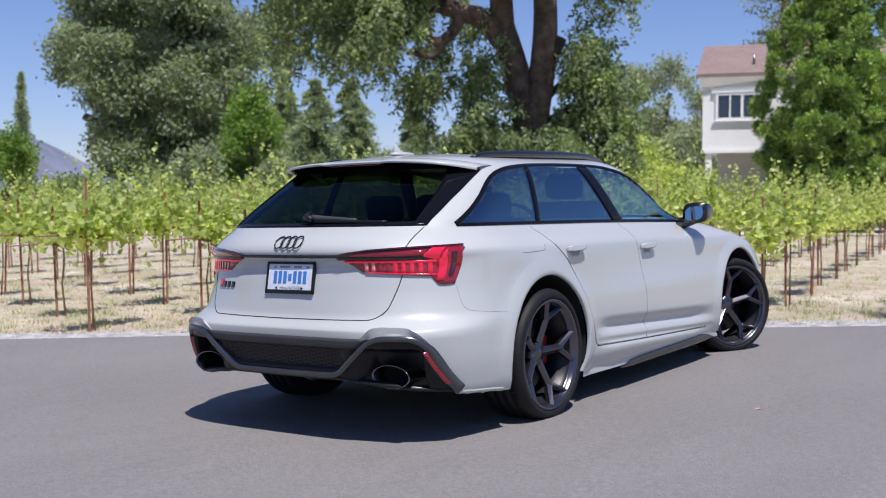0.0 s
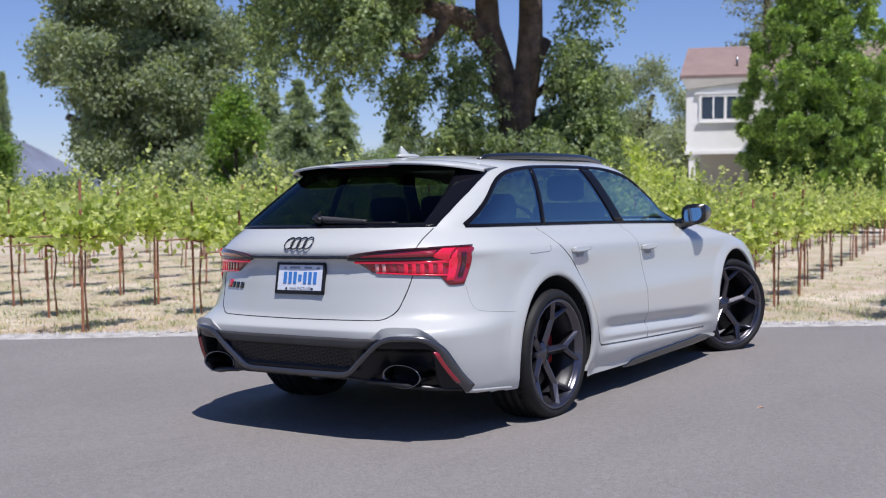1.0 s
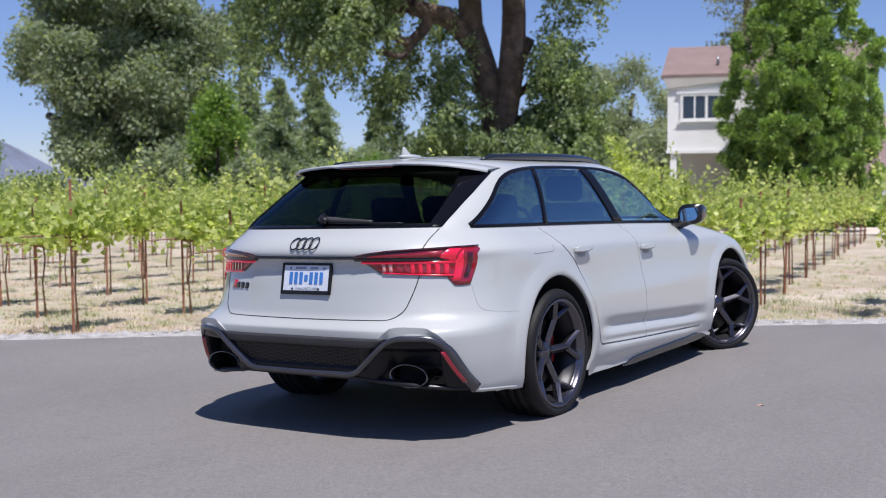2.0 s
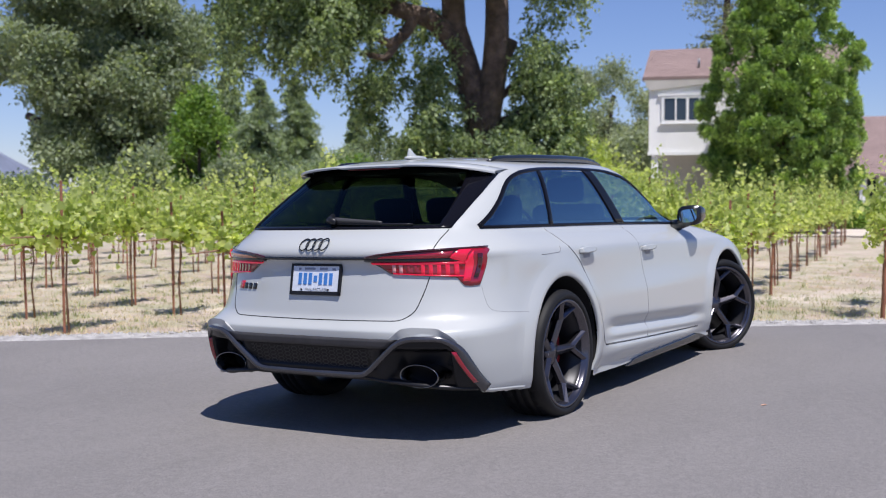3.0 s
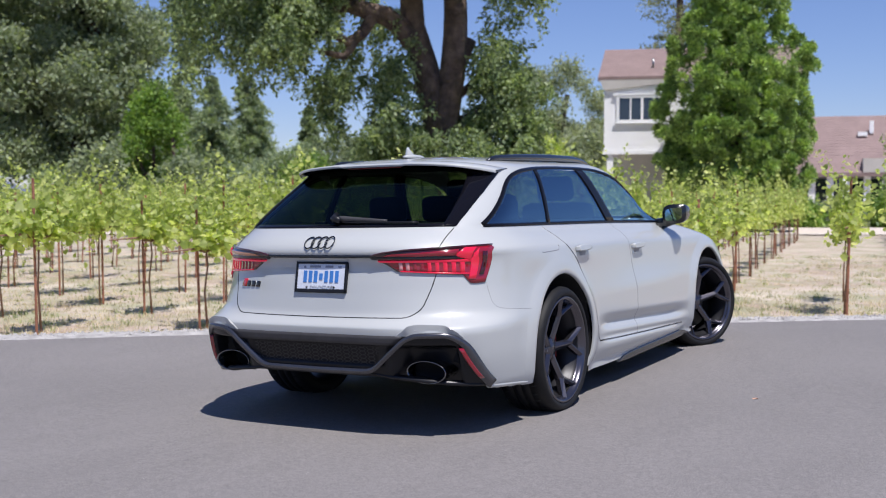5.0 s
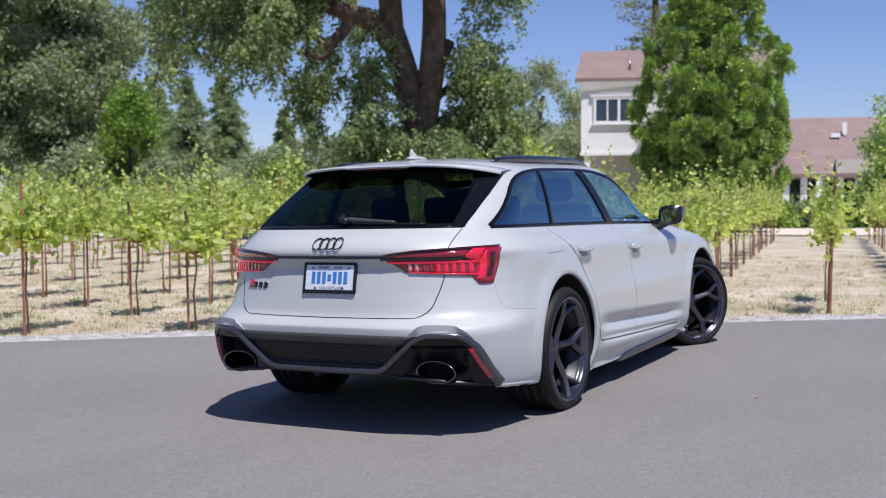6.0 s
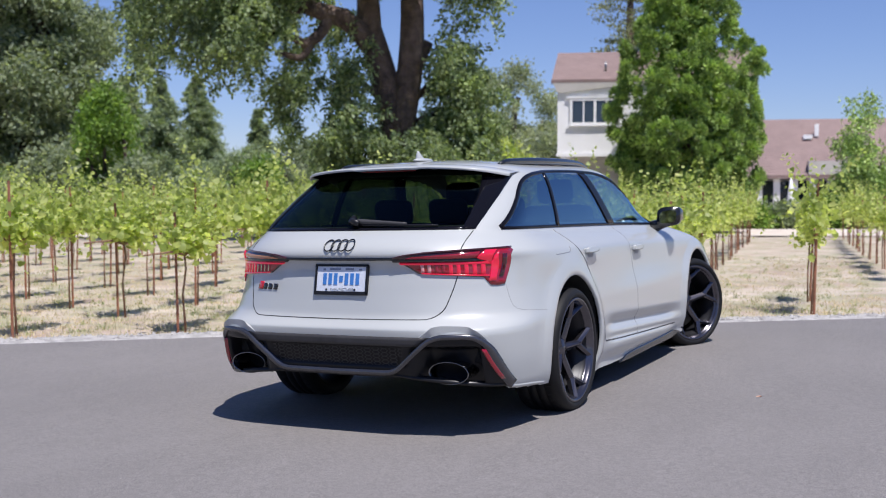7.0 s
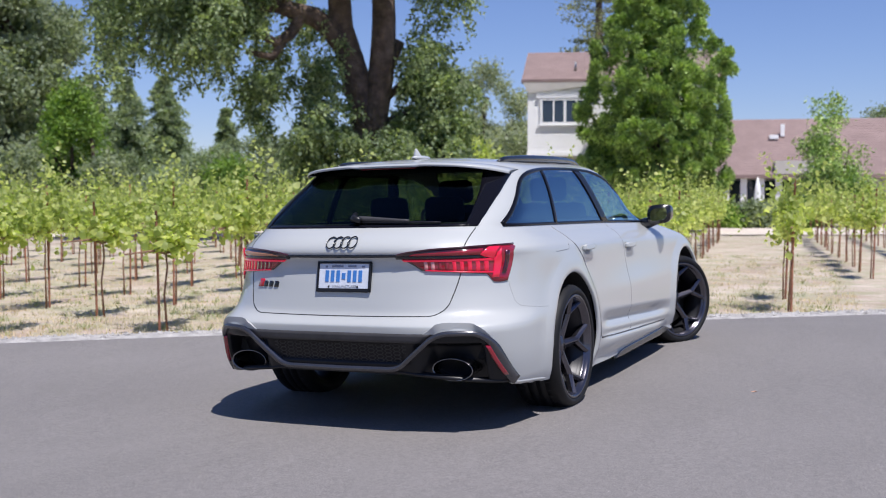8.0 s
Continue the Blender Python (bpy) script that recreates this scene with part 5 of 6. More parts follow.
part("plate_face", bm, PLATE_WHITE, plate, smooth=False)
for k in range(7):
    bm = bmesh.new()
    box(bm, (0.022, 0.003, 0.034 if k == 3 else 0.062), (-0.102 + 0.034 * k, -0.0045, 0.003), 0.001)
    part("character_bar", bm, PLATE_BLUE, plate, smooth=False)
for x, z, w in ((-0.04, 0.056, 0.07), (0.05, 0.056, 0.05), (0.118, 0.054, 0.02), (-0.108, 0.054, 0.014)):
    bm = bmesh.new()
    box(bm, (w, 0.002, 0.011), (x, -0.004, z))
    part("small_print_bar", bm, plain("plate_print", (0.25, 0.28, 0.36), 0.6), plate, smooth=False)
PLATE_GREY = plain("plate_grey", (0.36, 0.38, 0.42), 0.6)
curve = bpy.data.curves.new("plate_word", "FONT")
curve.body, curve.size, curve.align_x, curve.extrude = "MANUFACTURER", 0.019, "CENTER", 0.0006
word = new("plate_word", curve)
word.data.materials.append(PLATE_GREY)
word.parent = plate
word.matrix_basis = pose(0.008, -0.0042, -0.058, 90, 0, 0)
for sx in (-1, 1):
    bm = bmesh.new()
    lathe(bm, [(0.0, 0.006), (0.004, 0.005), (0.005, 0.0001)], 12)
    bmesh.ops.rotate(bm, verts=bm.verts, matrix=Matrix.Rotation(radians(-90), 3, "Z"))
    bmesh.ops.translate(bm, verts=bm.verts, vec=(sx * 0.088, -0.004, -0.054))
    part("screw", bm, SATIN_BLACK, plate)

# wiper
bm = bmesh.new()
pts = [rear_point(0.03 + 0.30 * k / 12, 1.122 - 0.010 * k / 12, 0.026 - 0.006 * k / 12) for k in range(13)]
tube(bm, pts, [0.016 - 0.008 * k / 12 for k in range(13)], 8)
wiper = part("wiper", bm, CARBON, car)
bm = bmesh.new()
pts = [rear_point(0.05 + 0.45 * k / 12, 1.112 - 0.006 * k / 12, 0.014) for k in range(13)]
tube(bm, pts, 0.0065, 6)
part("wiper_blade", bm, SATIN_BLACK, wiper)
bm = bmesh.new()
tube(bm, [rear_point(-0.02, 1.150, 0.02), rear_point(0.0, 1.118, 0.03), rear_point(0.05, 1.108, 0.03)], [0.014, 0.022, 0.016], 8)
part("wiper_pivot", bm, SATIN_BLACK, wiper)

# ---- bumper parts ----
BLADE = plain("gunmetal_blade", (0.115, 0.115, 0.125), 0.22, 0.75, 0.1, 10.0)
frame_path = rounded([(0.0, 0.355), (0.352, 0.358), (0.555, 0.530), (0.615, 0.553), (0.775, 0.553), (0.835, 0.50), (0.888, 0.288)], 0.05)
full_frame = [Vector((-p.x, p.y)) for p in frame_path[::-1]] + frame_path[1:]
part("bumper_blade", strip(along(full_frame, rear_point), 200, lambda s: 0.028 + 0.036 * smooth01(0.36, 0.45, abs(s - 0.5)), 0.018, 0.02), BLADE, car, "dark metal blade framing the exhausts")
part("insert_top", panel(rear_point, [(-0.50, 0.502), (0.50, 0.502)], [(-0.55, 0.548), (0.55, 0.548)], 0.006, 30, 3), CARBON, car)
for sx in (-1, 1):
    part("insert_lip", strip(along([(sx * x, table(DIFF_LOW, x) - 0.004) for x in (0.34, 0.38, 0.42, 0.46, 0.52, 0.60, 0.68, 0.76, 0.82, 0.868)], rear_point), 40, 0.016, 0.004, 0.03), SATIN_BLACK, car)
for sx in (-1, 1):
    sf = rear_point if sx > 0 else mirrored_rear
    brow = rounded([(0.505, 0.548), (0.565, 0.590), (0.620, 0.597), (0.755, 0.592), (0.815, 0.560), (0.862, 0.470)], 0.04)
    foot = rounded([(0.515, 0.520), (0.580, 0.560), (0.625, 0.570), (0.765, 0.568), (0.815, 0.535), (0.862, 0.440)], 0.04)
    bm = bmesh.new()
    ring = []
    for k in range(len(brow)):
        t = k / (len(brow) - 1)
        h = 0.020 * min(1.0, 6 * t, 3.5 * (1 - t)) + 0.0005
        b, f = brow[k], foot[k]
        m = b.lerp(f, 0.10)
        ring.append([bm.verts.new(q) for q in (sf(b.x, b.y, -0.002), sf(m.x, m.y, h), sf(f.x, f.y, 0.0))])
    for p, q in zip(ring, ring[1:]):
        for j in range(2):
            bm.faces.new((p[j], p[j + 1], q[j + 1], q[j]))
    sharpen(part("bumper_brow", bm, WHITE, car), 30)
# honeycomb: rows of short bars
hb_v, hb_f = [], []


def comb_cell(x, z, r):
    for k in range(6):
        a0, a1 = math.pi / 3 * k, math.pi / 3 * (k + 1)
        q = []
        for a, rr in ((a0, r), (a1, r), (a1, r * 0.68), (a0, r * 0.68)):
            q.append((x + 1.35 * rr * math.cos(a), z + rr * 0.62 * math.sin(a)))
        base = len(hb_v)
        for px, pz in q:
            hb_v.append(tuple(rear_point(px, pz, -0.014)))
        hb_f.append((base, base + 1, base + 2, base + 3))


for r in range(6):
    for c in range(-13, 14):
        x, z = c * 0.050, 0.390 + 0.0200 * r
        if c % 2:
            z += 0.0100
        if abs(x) < 0.36 + (z - 0.40) * 0.9 and z < 0.497:
            comb_cell(x, z, 0.0185)
tagged(raw("honeycomb_grille", hb_v, hb_f, plain("gloss_comb", (0.020, 0.020, 0.022), 0.28), car), kind="stuff")
for sx in (-1, 1):
    ex = new("exhaust")
    ex.parent = car
    ex.location = (sx * 0.632, -1.018, 0.357)
    ex["label"] = "large oval dark chrome exhaust tip"
    bm = bmesh.new()
    rows = []
    for y, a, b in ((0.22, 0.092, 0.046), (0.02, 0.112, 0.057), (0.0, 0.116, 0.060), (-0.004, 0.114, 0.058), (0.002, 0.108, 0.053), (0.2, 0.104, 0.05)):
        rows.append([bm.verts.new((a * math.cos(t), y, b * math.sin(t))) for t in [2 * math.pi * j / 40 for j in range(40)]])
    for a, b in zip(rows, rows[1:]):
        for j in range(40):
            bm.faces.new((a[j], a[(j + 1) % 40], b[(j + 1) % 40], b[j]))
    part("pipe", bm, plain("black_chrome", (0.22, 0.22, 0.23), 0.14, 1.0, 0.05), ex)
    bm = bmesh.new()
    bm.faces.new([bm.verts.new((0.104 * math.cos(t), 0.15, 0.05 * math.sin(t))) for t in [2 * math.pi * j / 30 for j in range(30)]])
    part("pipe_core", bm, GAP, ex)
    sf = rear_point if sx > 0 else mirrored_rear
    part("reflector", panel(sf, [(0.856, 0.325), (0.870, 0.325)], [(0.802, 0.487), (0.819, 0.487)], 0.019, 4, 8), RED_LENS, car, "slanted red bumper reflector")
    bm = bmesh.new()
    bmesh.ops.create_circle(bm, cap_ends=True, radius=0.010, segments=16)
    pn = sf(0.615, 0.585, 0.0015)
    nn = (sf(0.615, 0.585, 0.01) - sf(0.615, 0.585, 0.0)).normalized()
    bmesh.ops.transform(bm, matrix=Matrix.Translation(pn) @ nn.to_track_quat("Z", "Y").to_matrix().to_4x4(), verts=bm.verts)
    part("parking_sensor", bm, plain("sensor_grey", (0.45, 0.45, 0.46), 0.4), car)
bm = bmesh.new()
box(bm, (1.66, 0.34, 0.10), (0, -0.72, 0.44), 0.02)
part("undertray", bm, GAP, car)

# ---- flank parts ----
for left in (False, True):
    sf = flank(left)
    for y in (0.335, 1.34):
        z = 0.920 if y < 1 else 0.886
        hd = new("door_handle")
        hd.parent = car
        bm = panel(sf, [(y - 0.098, z - 0.012), (y - 0.05, z - 0.017), (y + 0.05, z - 0.015), (y + 0.098, z - 0.006)], [(y - 0.098, z + 0.013), (y - 0.05, z + 0.020), (y + 0.05, z + 0.019), (y + 0.098, z + 0.010)], 0.032, 14, 5, 0.026)
        part("grip", bm, WHITE, hd)
        # flat patch: the shadow in the white cup is painted as grey
        bm = panel(sf, [(y - 0.035, z - 0.042), (y + 0.045, z - 0.042)], [(y - 0.070, z + 0.004), (y + 0.075, z + 0.004)], 0.0015, 8, 4, 0)
        part("finger_cup", bm, plain("cup_shade", (0.30, 0.30, 0.31), 0.5), hd)
        for dy in (-0.078, 0.075):
            bm = panel(sf, [(y + dy - 0.018, z - 0.010), (y + dy + 0.018, z - 0.010)], [(y + dy - 0.018, z + 0.010), (y + dy + 0.018, z + 0.010)], 0.018, 3, 3, 0.02)
            part("handle_foot", bm, WHITE, hd)
    # sill: white flare and dark blade
    part("sill_blade", panel(sf, [(0.92, 0.150), (1.05, 0.146), (2.36, 0.160), (2.46, 0.168)], [(1.06, 0.182), (1.20, 0.192), (2.22, 0.214), (2.38, 0.190)], 0.012, 40, 4), BLACK_GLOSS, car, "gloss black sill blade")
    # mirror
    mr = new("door_mirror")
    mr.parent = car
    q = -1 if left else 1
    bm = bmesh.new()
    rows = []
    for k in range(13):
        t = k / 12
        y = 2.075 + 0.19 * t
        sx2 = math.cos(t * math.pi / 2) ** 0.55 if t < 1 else 0.08
        rows.append([bm.verts.new((q * (0.955 + 0.088 * (0.35 + 0.65 * sx2) * math.copysign(abs(math.cos(a)) ** 0.55, math.cos(a)) + 0.02 * t), y, 1.080 + 0.073 * sx2 * math.copysign(abs(math.sin(a)) ** 0.6, math.sin(a)) + 0.012 * math.cos(a))) for a in [2 * math.pi * j / 24 for j in range(24)]])
    for a, b in zip(rows, rows[1:]):
        for j in range(24):
            bm.faces.new((a[j], a[(j + 1) % 24], b[(j + 1) % 24], b[j]))
    bm.faces.new(rows[-1])
    bm.faces.new(rows[0][::-1])
    part("mirror_shell", bm, BLACK_GLOSS, mr)
    bm = bmesh.new()
    bm.faces.new([bm.verts.new((q * (0.955 + 0.062 * math.copysign(abs(math.cos(a)) ** 0.55, math.cos(a))), 2.063 + 0.0075 * math.cos(a) + 0.003 * math.sin(a), 1.078 + 0.047 * math.copysign(abs(math.sin(a)) ** 0.6, math.sin(a)) + 0.010 * math.cos(a))) for a in [2 * math.pi * j / 28 for j in range(28)]])
    mg = Nodes("mirror_glass", 0.02, 1.0)
    mg.color((0.75, 0.77, 0.78))
    part("mirror_glass", bm, mg.m, mr)
    bm = bmesh.new()
    tube(bm, [(q * 0.82, 2.12, 1.000), (q * 0.88, 2.12, 1.02), (q * 0.95, 2.13, 1.045)], [0.05, 0.040, 0.036], 8)
    part("mirror_foot", bm, BLACK_GLOSS, mr)

# windscreen
bm = bmesh.new()
rows = []
for j in range(13):
    z = 1.11 + (1.44 - 1.11) * j / 12
    yf, w = table(FRONT_Y, z), table(HALF_W, z) * 0.93
    rows.append([bm.verts.new((w * (2 * k / 24 - 1), yf - table(FRONT_B, z) + table(FRONT_B, z) * max(0.0, 1 - (0.93 * abs(2 * k / 24 - 1)) ** 2.5) ** 0.4 + 0.003, z + tilt(yf, z))) for k in range(25)])
for a, b in zip(rows, rows[1:]):
    for k in range(24):
        bm.faces.new((a[k], a[k + 1], b[k + 1], b[k]))
part("windscreen", bm, tinted("screen_glass", (0.86, 0.92, 0.90)), car)

# ---- cabin ----
bm = bmesh.new()
box(bm, (1.50, 3.1, 0.05), (0, 0.75, 0.60))
part("cabin_floor", bm, CABIN, car)
bm = bmesh.new()
box(bm, (1.40, 1.00, 0.02), (0, -0.30, 0.985), 0.006)
part("luggage_cover", bm, CABIN, car)
bm = bmesh.new()
box(bm, (1.50, 0.45, 0.30), (0, 2.12, 0.86), 0.06)
part("dashboard", bm, CABIN, car)


def car_seat(x, y, w, head=True):
    st = new("seat")
    st.parent = car
    st.location = (x, y, 0)
    bm = bmesh.new()
    box(bm, (w, 0.50, 0.20), (0, 0.26, 0.72), 0.06)
    part("cushion", bm, CABIN, st)
    bm = bmesh.new()
    box(bm, (w, 0.14, 0.50 if head else 0.40), (0, -0.02, 0.94 if head else 0.90), 0.05, pose(0, 0, 0, 14))
    part("backrest", bm, CABIN, st)
    bm = bmesh.new()
    box(bm, (0.27, 0.10, 0.17), (0, -0.10, 1.285 if head else 1.17), 0.045, pose(0, 0, 0, 8))
    part("headrest", bm, CABIN, st)


for x, y, w in ((-0.36, 1.38, 0.52), (0.36, 1.38, 0.52), (-0.40, 0.40, 0.46), (0.0, 0.40, 0.34), (0.40, 0.40, 0.46)):
    car_seat(x, y, w, y > 1)
bm = bmesh.new()
ring = []
for j in range(28):
    a = 2 * math.pi * j / 28
    c = Vector((-0.36 + 0.18 * math.cos(a), 1.86 - 0.06 * math.sin(a), 1.0 + 0.17 * math.sin(a)))
    ring.append(c)
tube(bm, ring + [ring[0]], 0.016, 6, False)
part("steering_wheel", bm, CABIN, car)


# ---- wheels ----
def make_wheel():
    root = new("wheel")
    bm = bmesh.new()
    R, w = TYRE_R, 0.142
    lathe(bm, [(-w + 0.01, 0.292), (-w, 0.308), (-w - 0.004, 0.330), (-w + 0.012, 0.350), (-w + 0.03, R - 0.003), (-0.06, R), (-0.058, R - 0.007), (-0.048, R - 0.007), (-0.046, R), (-0.007, R), (-0.005, R - 0.007), (0.005, R - 0.007), (0.007, R), (0.046, R), (0.048, R - 0.007), (0.058, R - 0.007), (0.06, R), (w - 0.03, R - 0.003), (w - 0.012, 0.350), (w + 0.003, 0.334), (w + 0.001, 0.315), (w - 0.006, 0.308), (w - 0.02, 0.300)], 80)
    tyre = part("tyre", bm, RUBBER, root)
    for k in range(40):
        for q in (-1, 1):
            bm = bmesh.new()
            box(bm, (0.050, 0.007, 0.009), (q * 0.089, 0, R - 0.0052), 0, pose(0, 0, 0, 0, q * 5, 12))
            bmesh.ops.rotate(bm, verts=bm.verts, matrix=Matrix.Rotation(2 * math.pi * k / 40, 3, "X"))
            part("tread_groove", bm, GAP, tyre, smooth=False)
    bm = bmesh.new()
    lathe(bm, [(0.096, 0.264), (0.108, 0.2655), (0.110, 0.269), (0.126, 0.273), (0.138, 0.282), (0.140, 0.291), (0.134, 0.297), (0.12, 0.297)], 80)
    rim = part("rim", bm, ALLOY, root)
    rim.scale = (1.0, 1.036, 1.036)
    bm = bmesh.new()
    lathe(bm, [(-0.13, 0.285), (-0.12, 0.262), (0.04, 0.248), (0.046, 0.253), (0.070, 0.255), (0.074, 0.259), (0.097, 0.2635)], 80)
    part("rim_barrel", bm, plain("barrel_black", (0.022, 0.022, 0.026), 0.42, 0.3), rim, "black inner barrel")
    bm = bmesh.new()
    lathe(bm, [(0.060, 0.0001), (0.061, 0.030), (0.057, 0.034), (0.056, 0.052), (0.045, 0.068), (-0.03, 0.072)], 40)
    part("hub_cap", bm, ALLOY, rim)
    return root, rim


def bar(bm, a, b, wa, wb, ta, tb):
    """A spoke piece between two points, bevelled to its sides, with depth along x."""
    a, b = Vector(a), Vector(b)
    d = (b - a).normalized()
    x = Vector((1, 0, 0))
    side = d.cross(x).normalized()
    vs = []
    for p, w, t in ((a, wa, ta), (b, wb, tb)):
        vs.append([bm.verts.new(p + side * sx * w + x * dx) for sx, dx in ((-0.85, -t), (-1.0, -0.016), (-0.16, 0.003), (0.16, 0.003), (1.0, -0.016), (0.85, -t))])
    for k in range(5):
        bm.faces.new((vs[0][k], vs[0][k + 1], vs[1][k + 1], vs[1][k]))
    bm.faces.new((vs[0][5], vs[0][0], vs[1][0], vs[1][5]))
    bm.faces.new(vs[0][::-1])
    bm.faces.new(vs[1])


wheel, rim = make_wheel()
for k in range(5):
    a = k * 2 * math.pi / 5 + 0.05
    rad = lambda r, ang, x: (x, r * math.cos(ang), r * math.sin(ang))
    bm = bmesh.new()
    bar(bm, rad(0.035, a, 0.054), rad(0.200, a, 0.092), 0.027, 0.021, 0.05, 0.045)
    bar(bm, rad(0.188, a - 0.02, 0.090), rad(0.287, a - 0.30, 0.131), 0.019, 0.015, 0.045, 0.04)
    bar(bm, rad(0.188, a + 0.02, 0.090), rad(0.287, a + 0.30, 0.131), 0.019, 0.015, 0.045, 0.04)
    part("spoke", bm, ALLOY, rim, smooth=False)
    bm = bmesh.new()
    lathe(bm, [(0.0, 0.009), (0.006, 0.009), (0.006, 0.0001)], 8)
    bmesh.ops.translate(bm, verts=bm.verts, vec=(0.046, 0.052 * math.cos(a + 0.63), 0.052 * math.sin(a + 0.63)))
    part("wheel_bolt", bm, STEEL, rim)
bm = bmesh.new()
lathe(bm, [(-0.055, 0.05), (-0.055, 0.21), (-0.02, 0.21), (-0.02, 0.05)], 60)
part("brake_disc", bm, plain("brake_disc_steel", (0.10, 0.10, 0.10), 0.4, 1.0), wheel)
wheel.parent = car
wheel.matrix_basis = pose(0.828, 0, TYRE_R - 0.006)
STEER = -27
for x, y, turn, roll in ((0.826, WHEELBASE, STEER, 12), (-0.826, WHEELBASE, 180 + STEER, 12)):
    copy_thing(wheel, pose(x, y, TYRE_R - 0.006, 0, 0, turn) @ pose(0, 0, 0, roll))
bm = bmesh.new()
box(bm, (0.08, 0.08, 0.17), (-0.035, 0.150, 0.0), 0.02)
part("brake_caliper", bm, plain("red_caliper", (0.26, 0.008, 0.010), 0.35), wheel, "red brake caliper")
copy_thing(wheel, pose(-0.828, 0, TYRE_R - 0.006, 0, 0, 180))
for ay, az in AXLES:
    for sx in (-1, 1):
        bm = bmesh.new()
        n = 30
        rows = []
        for k in range(n + 1):
            a = math.pi * (-0.08 + 1.16 * k / n)
            rows.append([bm.verts.new((sx * x, ay + (ARCH_R + 0.004) * math.cos(a), az + (ARCH_R + 0.004) * math.sin(a))) for x in (0.948, 0.50)])
        for a, b in zip(rows, rows[1:]):
            bm.faces.new((a[0], a[1], b[1], b[0]))
        bm.faces.new([r[1] for r in rows])
        part("wheel_housing", bm, GAP, car)
bm = bmesh.new()
box(bm, (1.55, 1.9, 0.10), (0, 1.46, 0.26), 0.03)
box(bm, (1.1, 3.6, 0.08), (0, 1.40, 0.33), 0.03)
part("floor_pan", bm, GAP, car)

# ---- vineyard ----
LEAF_RIM = [(0.0, 0.0), (0.30, 0.10), (0.52, 0.38), (0.34, 0.55), (0.28, 0.86), (0.0, 1.0), (-0.28, 0.86), (-0.34, 0.55), (-0.52, 0.38), (-0.30, 0.10)]


def vine_leaves(r, p, out, size):
    """Lobed leaves, cupped along the middle, that hang with their faces turned up and out."""
    n = len(p)
    d = r.normal(size=(n, 3)) * 0.75 + out
    d[:, 2] -= 0.7
    d /= np.linalg.norm(d, axis=1, keepdims=True)
    side = np.cross(d, [0, 0, 1.0] + r.normal(size=(n, 3)) * 0.8)
    side /= np.linalg.norm(side, axis=1, keepdims=True)
    up = np.cross(side, d)
    ln = size[:, None] * r.uniform(0.75, 1.25, (n, 1))
    vs = [p + d * ln * 0.5]
    for x, y in LEAF_RIM:
        vs.append(p + side * ln * x * 1.1 + d * ln * y + up * ln * (0.26 * abs(x) + 0.06 * math.sin(9 * y)))
    v = np.stack(vs, 1).reshape(-1, 3)
    m = len(LEAF_RIM)
    k = np.arange(n)[:, None] * (m + 1)
    f = np.concatenate([k + [0, 1 + j, 1 + (j + 1) % m] for j in range(m)], 0)
    return v, f


def make_vine(seed, end=False):
    root = new("grapevine")
    tagged(root, "trellised grapevine with bright green leaves on a rusty steel stake", "grapevine", "vineyard rows")
    r = np.random.default_rng(seed)
    bm = bmesh.new()
    tube(bm, [(0.0, 0.02, -0.1), (r.uniform(-.02, .02), r.uniform(-.03, .03), 0.45), (r.uniform(-.03, .03), r.uniform(-.03, .03), 0.8), (0, 0, 1.02)], [0.016, 0.012, 0.012, 0.012], 7)
    part("trunk", bm, BARK, root)
    for sgn in (-1, 1):
        bm = bmesh.new()
        tube(bm, [(0, 0, 0.98), (0.02, sgn * 0.3, 1.04), (-0.02, sgn * 0.85, 1.03)], [0.018, 0.014, 0.008], 6)
        part("cordon", bm, BARK, root)
    bm = bmesh.new()
    x = -0.035 if seed % 2 else 0.035
    tube(bm, [(x, -0.10, -0.1), (x + r.uniform(-.02, .02), -0.12, 1.63)], 0.017, 6)
    part("stake", bm, RUST, root, smooth=False)
    pts, outs, sizes = [], [], []
    for k in range(27):
        y0 = 0.10 + r.normal() * 0.30
        q5 = r.random()
        ln = r.uniform(0.35, 0.70) if q5 < 0.58 else r.uniform(0.65, 0.92) if q5 < 0.86 else r.uniform(0.95, 1.35)
        n = int(5 + 18 * ln)
        q = np.linspace(0.04, 1, n)[:, None]
        a = np.array([r.uniform(-0.06, 0.06), y0, 1.0 + r.uniform(-0.06, 0.06)])
        lean = np.array([r.normal() * 0.30, r.normal() * 0.22, 0])
        hang = r.random() < 0.28
        c = a + lean * q**1.3 * ln + np.array([0, 0, 1.0]) * ((q - 1.15 * q * q) * ln if hang else (q - 0.12 * q**3) * ln)
        spin = np.arange(n) * 2.6 + r.uniform(0, 6.28)
        o = np.stack([np.cos(spin), np.sin(spin), 0.1 * np.ones(n)], 1)
        pts.append(c + o * 0.055 * (1.25 - q))
        outs.append(o * 0.9)
        sizes.append((0.100 - 0.055 * q[:, 0] ** 1.5))
    c = r.normal(size=(60, 3)) * [0.15, 0.36, 0.16] + [0, 0.05, 1.08]
    pts.append(c)
    outs.append(r.normal(size=(60, 3)) * 0.7)
    sizes.append(np.full(60, 0.088))
    p, d, size = np.concatenate(pts), np.concatenate(outs), np.concatenate(sizes)
    v, f = vine_leaves(r, p, d, size)
    tagged(cloud_mesh("foliage", v, f, VINE_LEAF, root), kind="stuff")
    return root


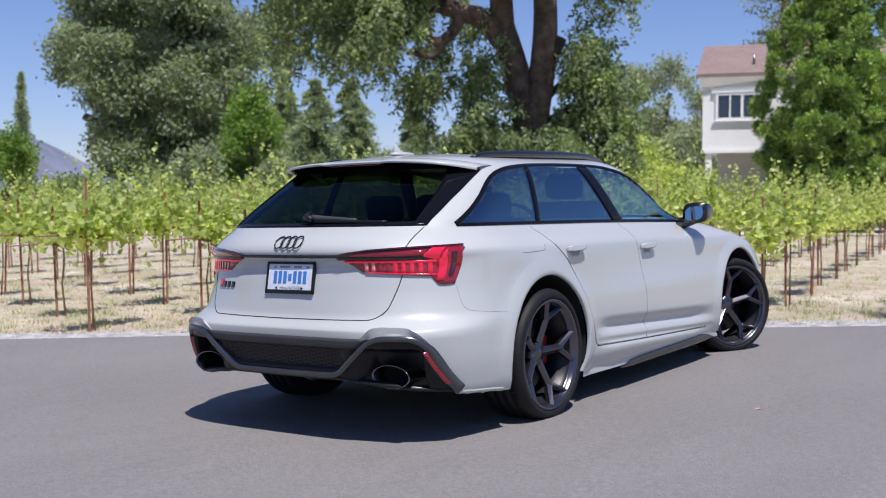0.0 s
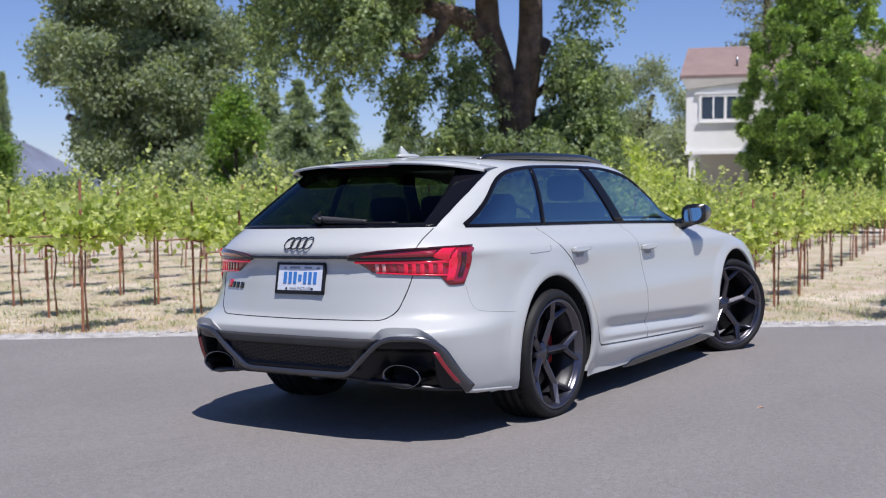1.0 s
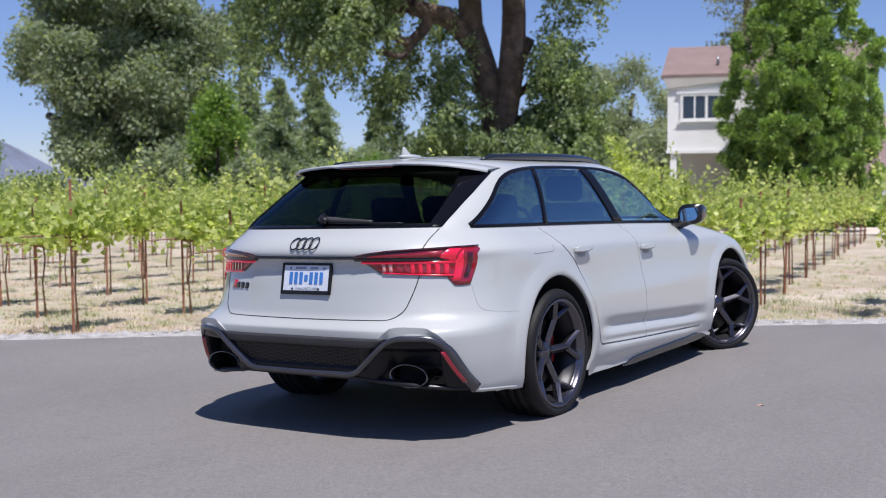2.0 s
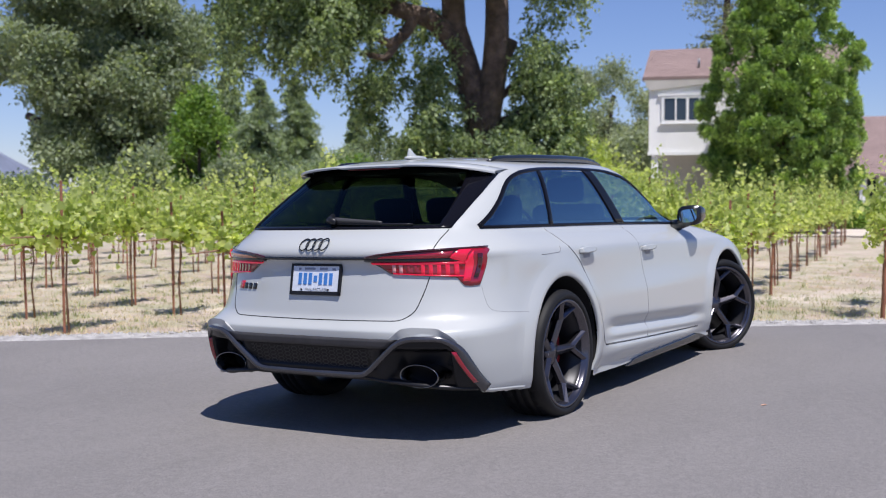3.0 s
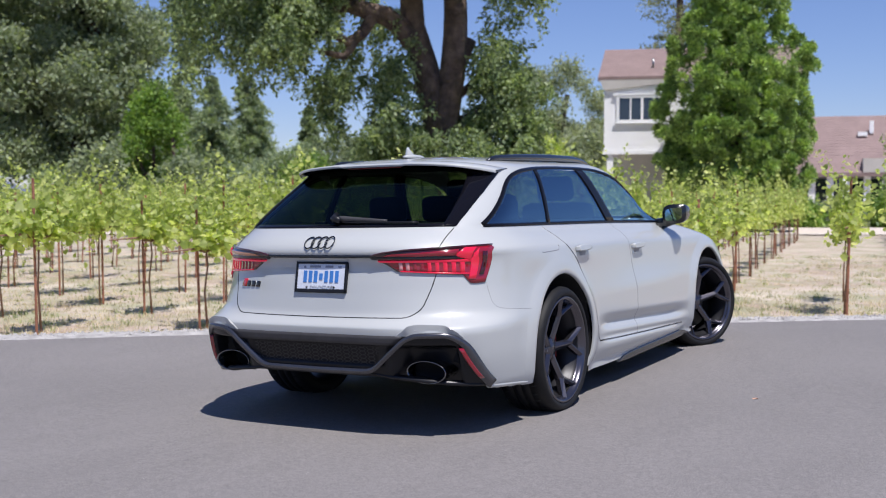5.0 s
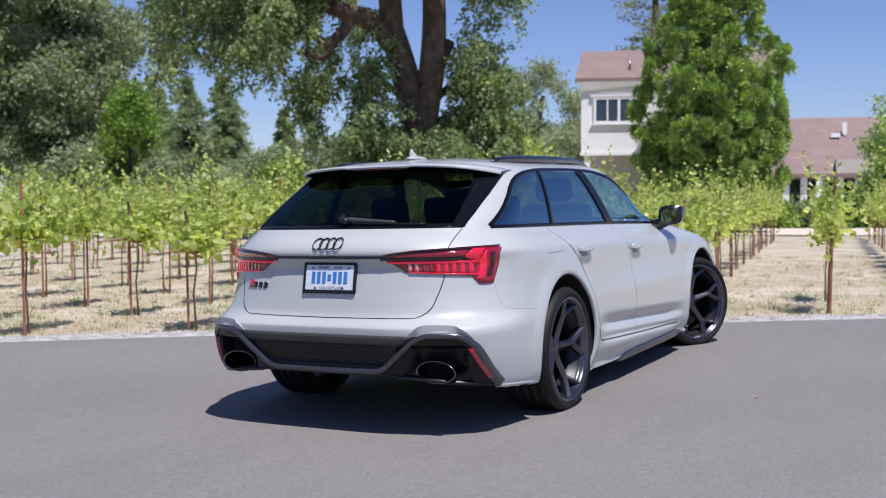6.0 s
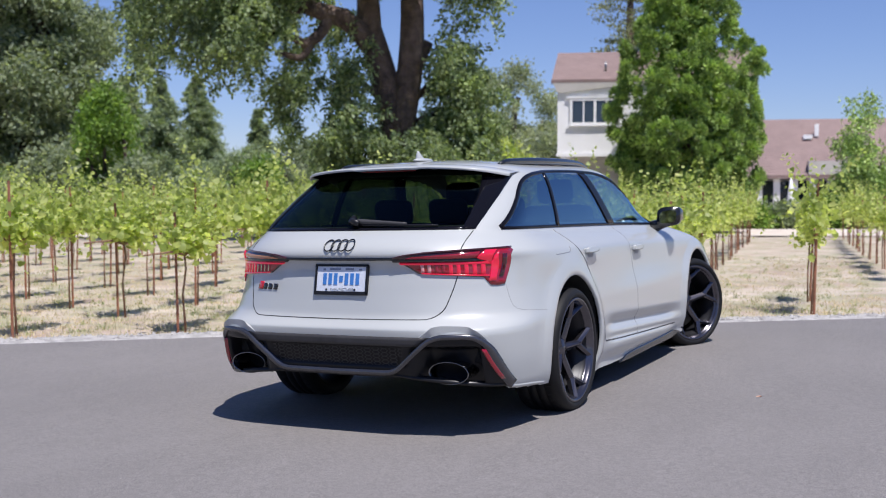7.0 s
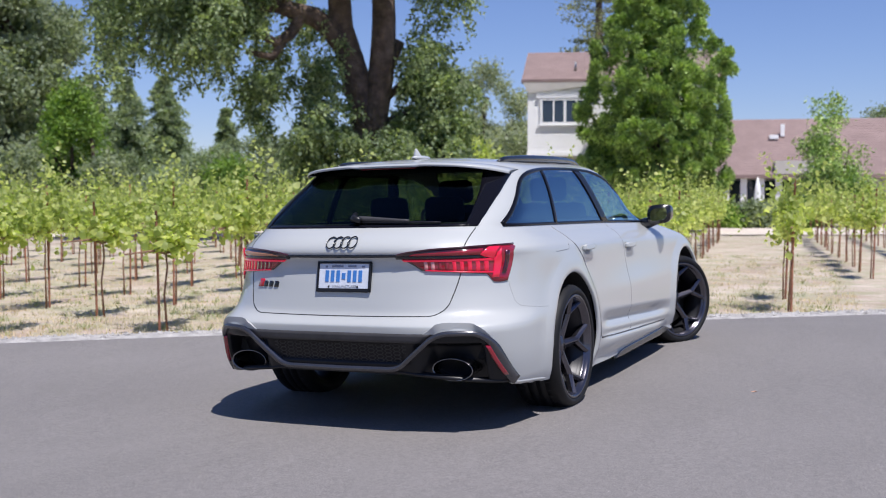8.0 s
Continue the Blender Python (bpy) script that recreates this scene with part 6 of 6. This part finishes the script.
vines = [make_vine(s) for s in range(8)]
ROWS_X = [2.62, 0.86, -0.95, -2.70, -4.50, -6.33, -7.95, -9.50, -11.15, -12.90, -14.7, -16.5, -18.3, -20.1, 4.4, 6.2, 8.0, 9.8]
rv_rng = random.Random(5)
placed = 0
for c in ROWS_X:
    y = vine_y(c) + 1.05
    for _ in range(12):
        y = vine_y(c - 0.162 * (y - 9.6)) + 1.0
    if c > 2:
        y = max(y, 17.0)
    for step in range(2 if c == 0.86 else 22):
        yy = y + 2.05 * step + (rv_rng.uniform(-0.12, 0.12) if step else 0)
        x = c - 0.162 * (yy - 9.6) + rv_rng.uniform(-0.05, 0.05)
        d = (Vector((x, yy, 0)) - MID).dot(AHEAD)
        s = (Vector((x, yy, 0)) - MID).dot(RIGHT)
        if d > 42 or abs(s) > 0.50 * d + 1.5:
            continue
        m = Matrix.Translation((x, yy, LOW)) @ pose(0, 0, 0, rv_rng.uniform(-1.2, 1.2), rv_rng.uniform(-1.2, 1.2), 9.2 + rv_rng.choice((0, 180))) @ Matrix.Diagonal((1, 1, rv_rng.uniform(0.93, 1.10), 1))
        src = vines[placed % 8]
        if placed < 8:
            src.matrix_world = m
        else:
            copy_thing(src, m)
        placed += 1

# straw and weeds on the vineyard floor
WEED = leaf("weed_leaf", (0.22, 0.26, 0.12), (0.40, 0.43, 0.24), 0.4)
gr = np.random.default_rng(3)


def tufts(name, n, mat, tall, per, label, near=12.0, far=30.0):
    d = near + (far - near) * gr.random(n) ** 1.7
    s = gr.uniform(-0.46, 0.46, n) * d
    base = np.array([[MID.x, MID.y]]) + d[:, None] * [[AHEAD.x, AHEAD.y]] + s[:, None] * [[RIGHT.x, RIGHT.y]]
    keep = [p for p in base if beyond(p[0], p[1]) > 0.42]
    vs, fs = [], []
    for x, y in keep:
        z = soil_z(x, y)
        for _ in range(per):
            a, h = gr.uniform(0, 6.28), tall * gr.uniform(0.4, 1.3)
            bx, by = x + gr.normal() * 0.05, y + gr.normal() * 0.05
            lean = h * gr.uniform(0.2, 1.3)
            w = 0.006
            k = len(vs)
            vs += [(bx - w * math.sin(a), by + w * math.cos(a), z - 0.01), (bx + w * math.sin(a), by - w * math.cos(a), z - 0.01), (bx + lean * math.cos(a), by + lean * math.sin(a), z + h)]
            fs.append((k, k + 1, k + 2))
    tagged(raw(name, vs, fs, mat), label, "grass", kind="stuff")


tufts("dry_grass", 11000, DRY_GRASS, 0.045, 6, "short dry straw on the vineyard floor")
tufts("weeds", 700, WEED, 0.085, 14, "sparse green weeds between the vine rows")

# loose stones on the edging
sv, sf2 = [], []
for k in range(2600):
    a = gr.uniform(-11, 7)
    c = gr.uniform(0.0, 0.42)
    x, y = a - 0.66 * c, kerb_y(a) + 0.75 * c
    z = ground_z(x, y) + 0.018 * math.sin(math.pi * min(1, c / 0.44)) ** 0.7 - 0.002
    r = gr.uniform(0.010, 0.030)
    b = len(sv)
    q = gr.uniform(0.6, 1.2, 6) * r
    sv += [(x + q[0], y, z), (x, y + q[1], z), (x - q[2], y, z), (x, y - q[3], z), (x, y, z + q[4] * 0.8), (x, y, z - q[5])]
    for i in range(4):
        sf2 += [(b + i, b + (i + 1) % 4, b + 4), (b + (i + 1) % 4, b + i, b + 5)]
tagged(raw("gravel", sv, sf2, GRAVEL), "loose pale stones on the road edging", "gravel", kind="stuff")

# a curled dry leaf on the asphalt
lf = raw("dry_leaf", [(0, 0, 0.004), (0.012, 0.010, 0.012), (0.034, 0.008, 0.016), (0.046, 0, 0.010), (0.034, -0.009, 0.015), (0.012, -0.011, 0.011), (0.023, 0, 0.005)],
         [(6, 0, 1), (6, 1, 2), (6, 2, 3), (6, 3, 4), (6, 4, 5), (6, 5, 0)], plain("dry_leaf_brown", (0.55, 0.33, 0.24), 0.8))
lf.matrix_world = pose(1.85, 0.68, ground_z(1.85, 0.68) + 0.004, 0, 0, 35)
tagged(lf, "curled reddish-brown dry leaf lying on the asphalt", "leaf")
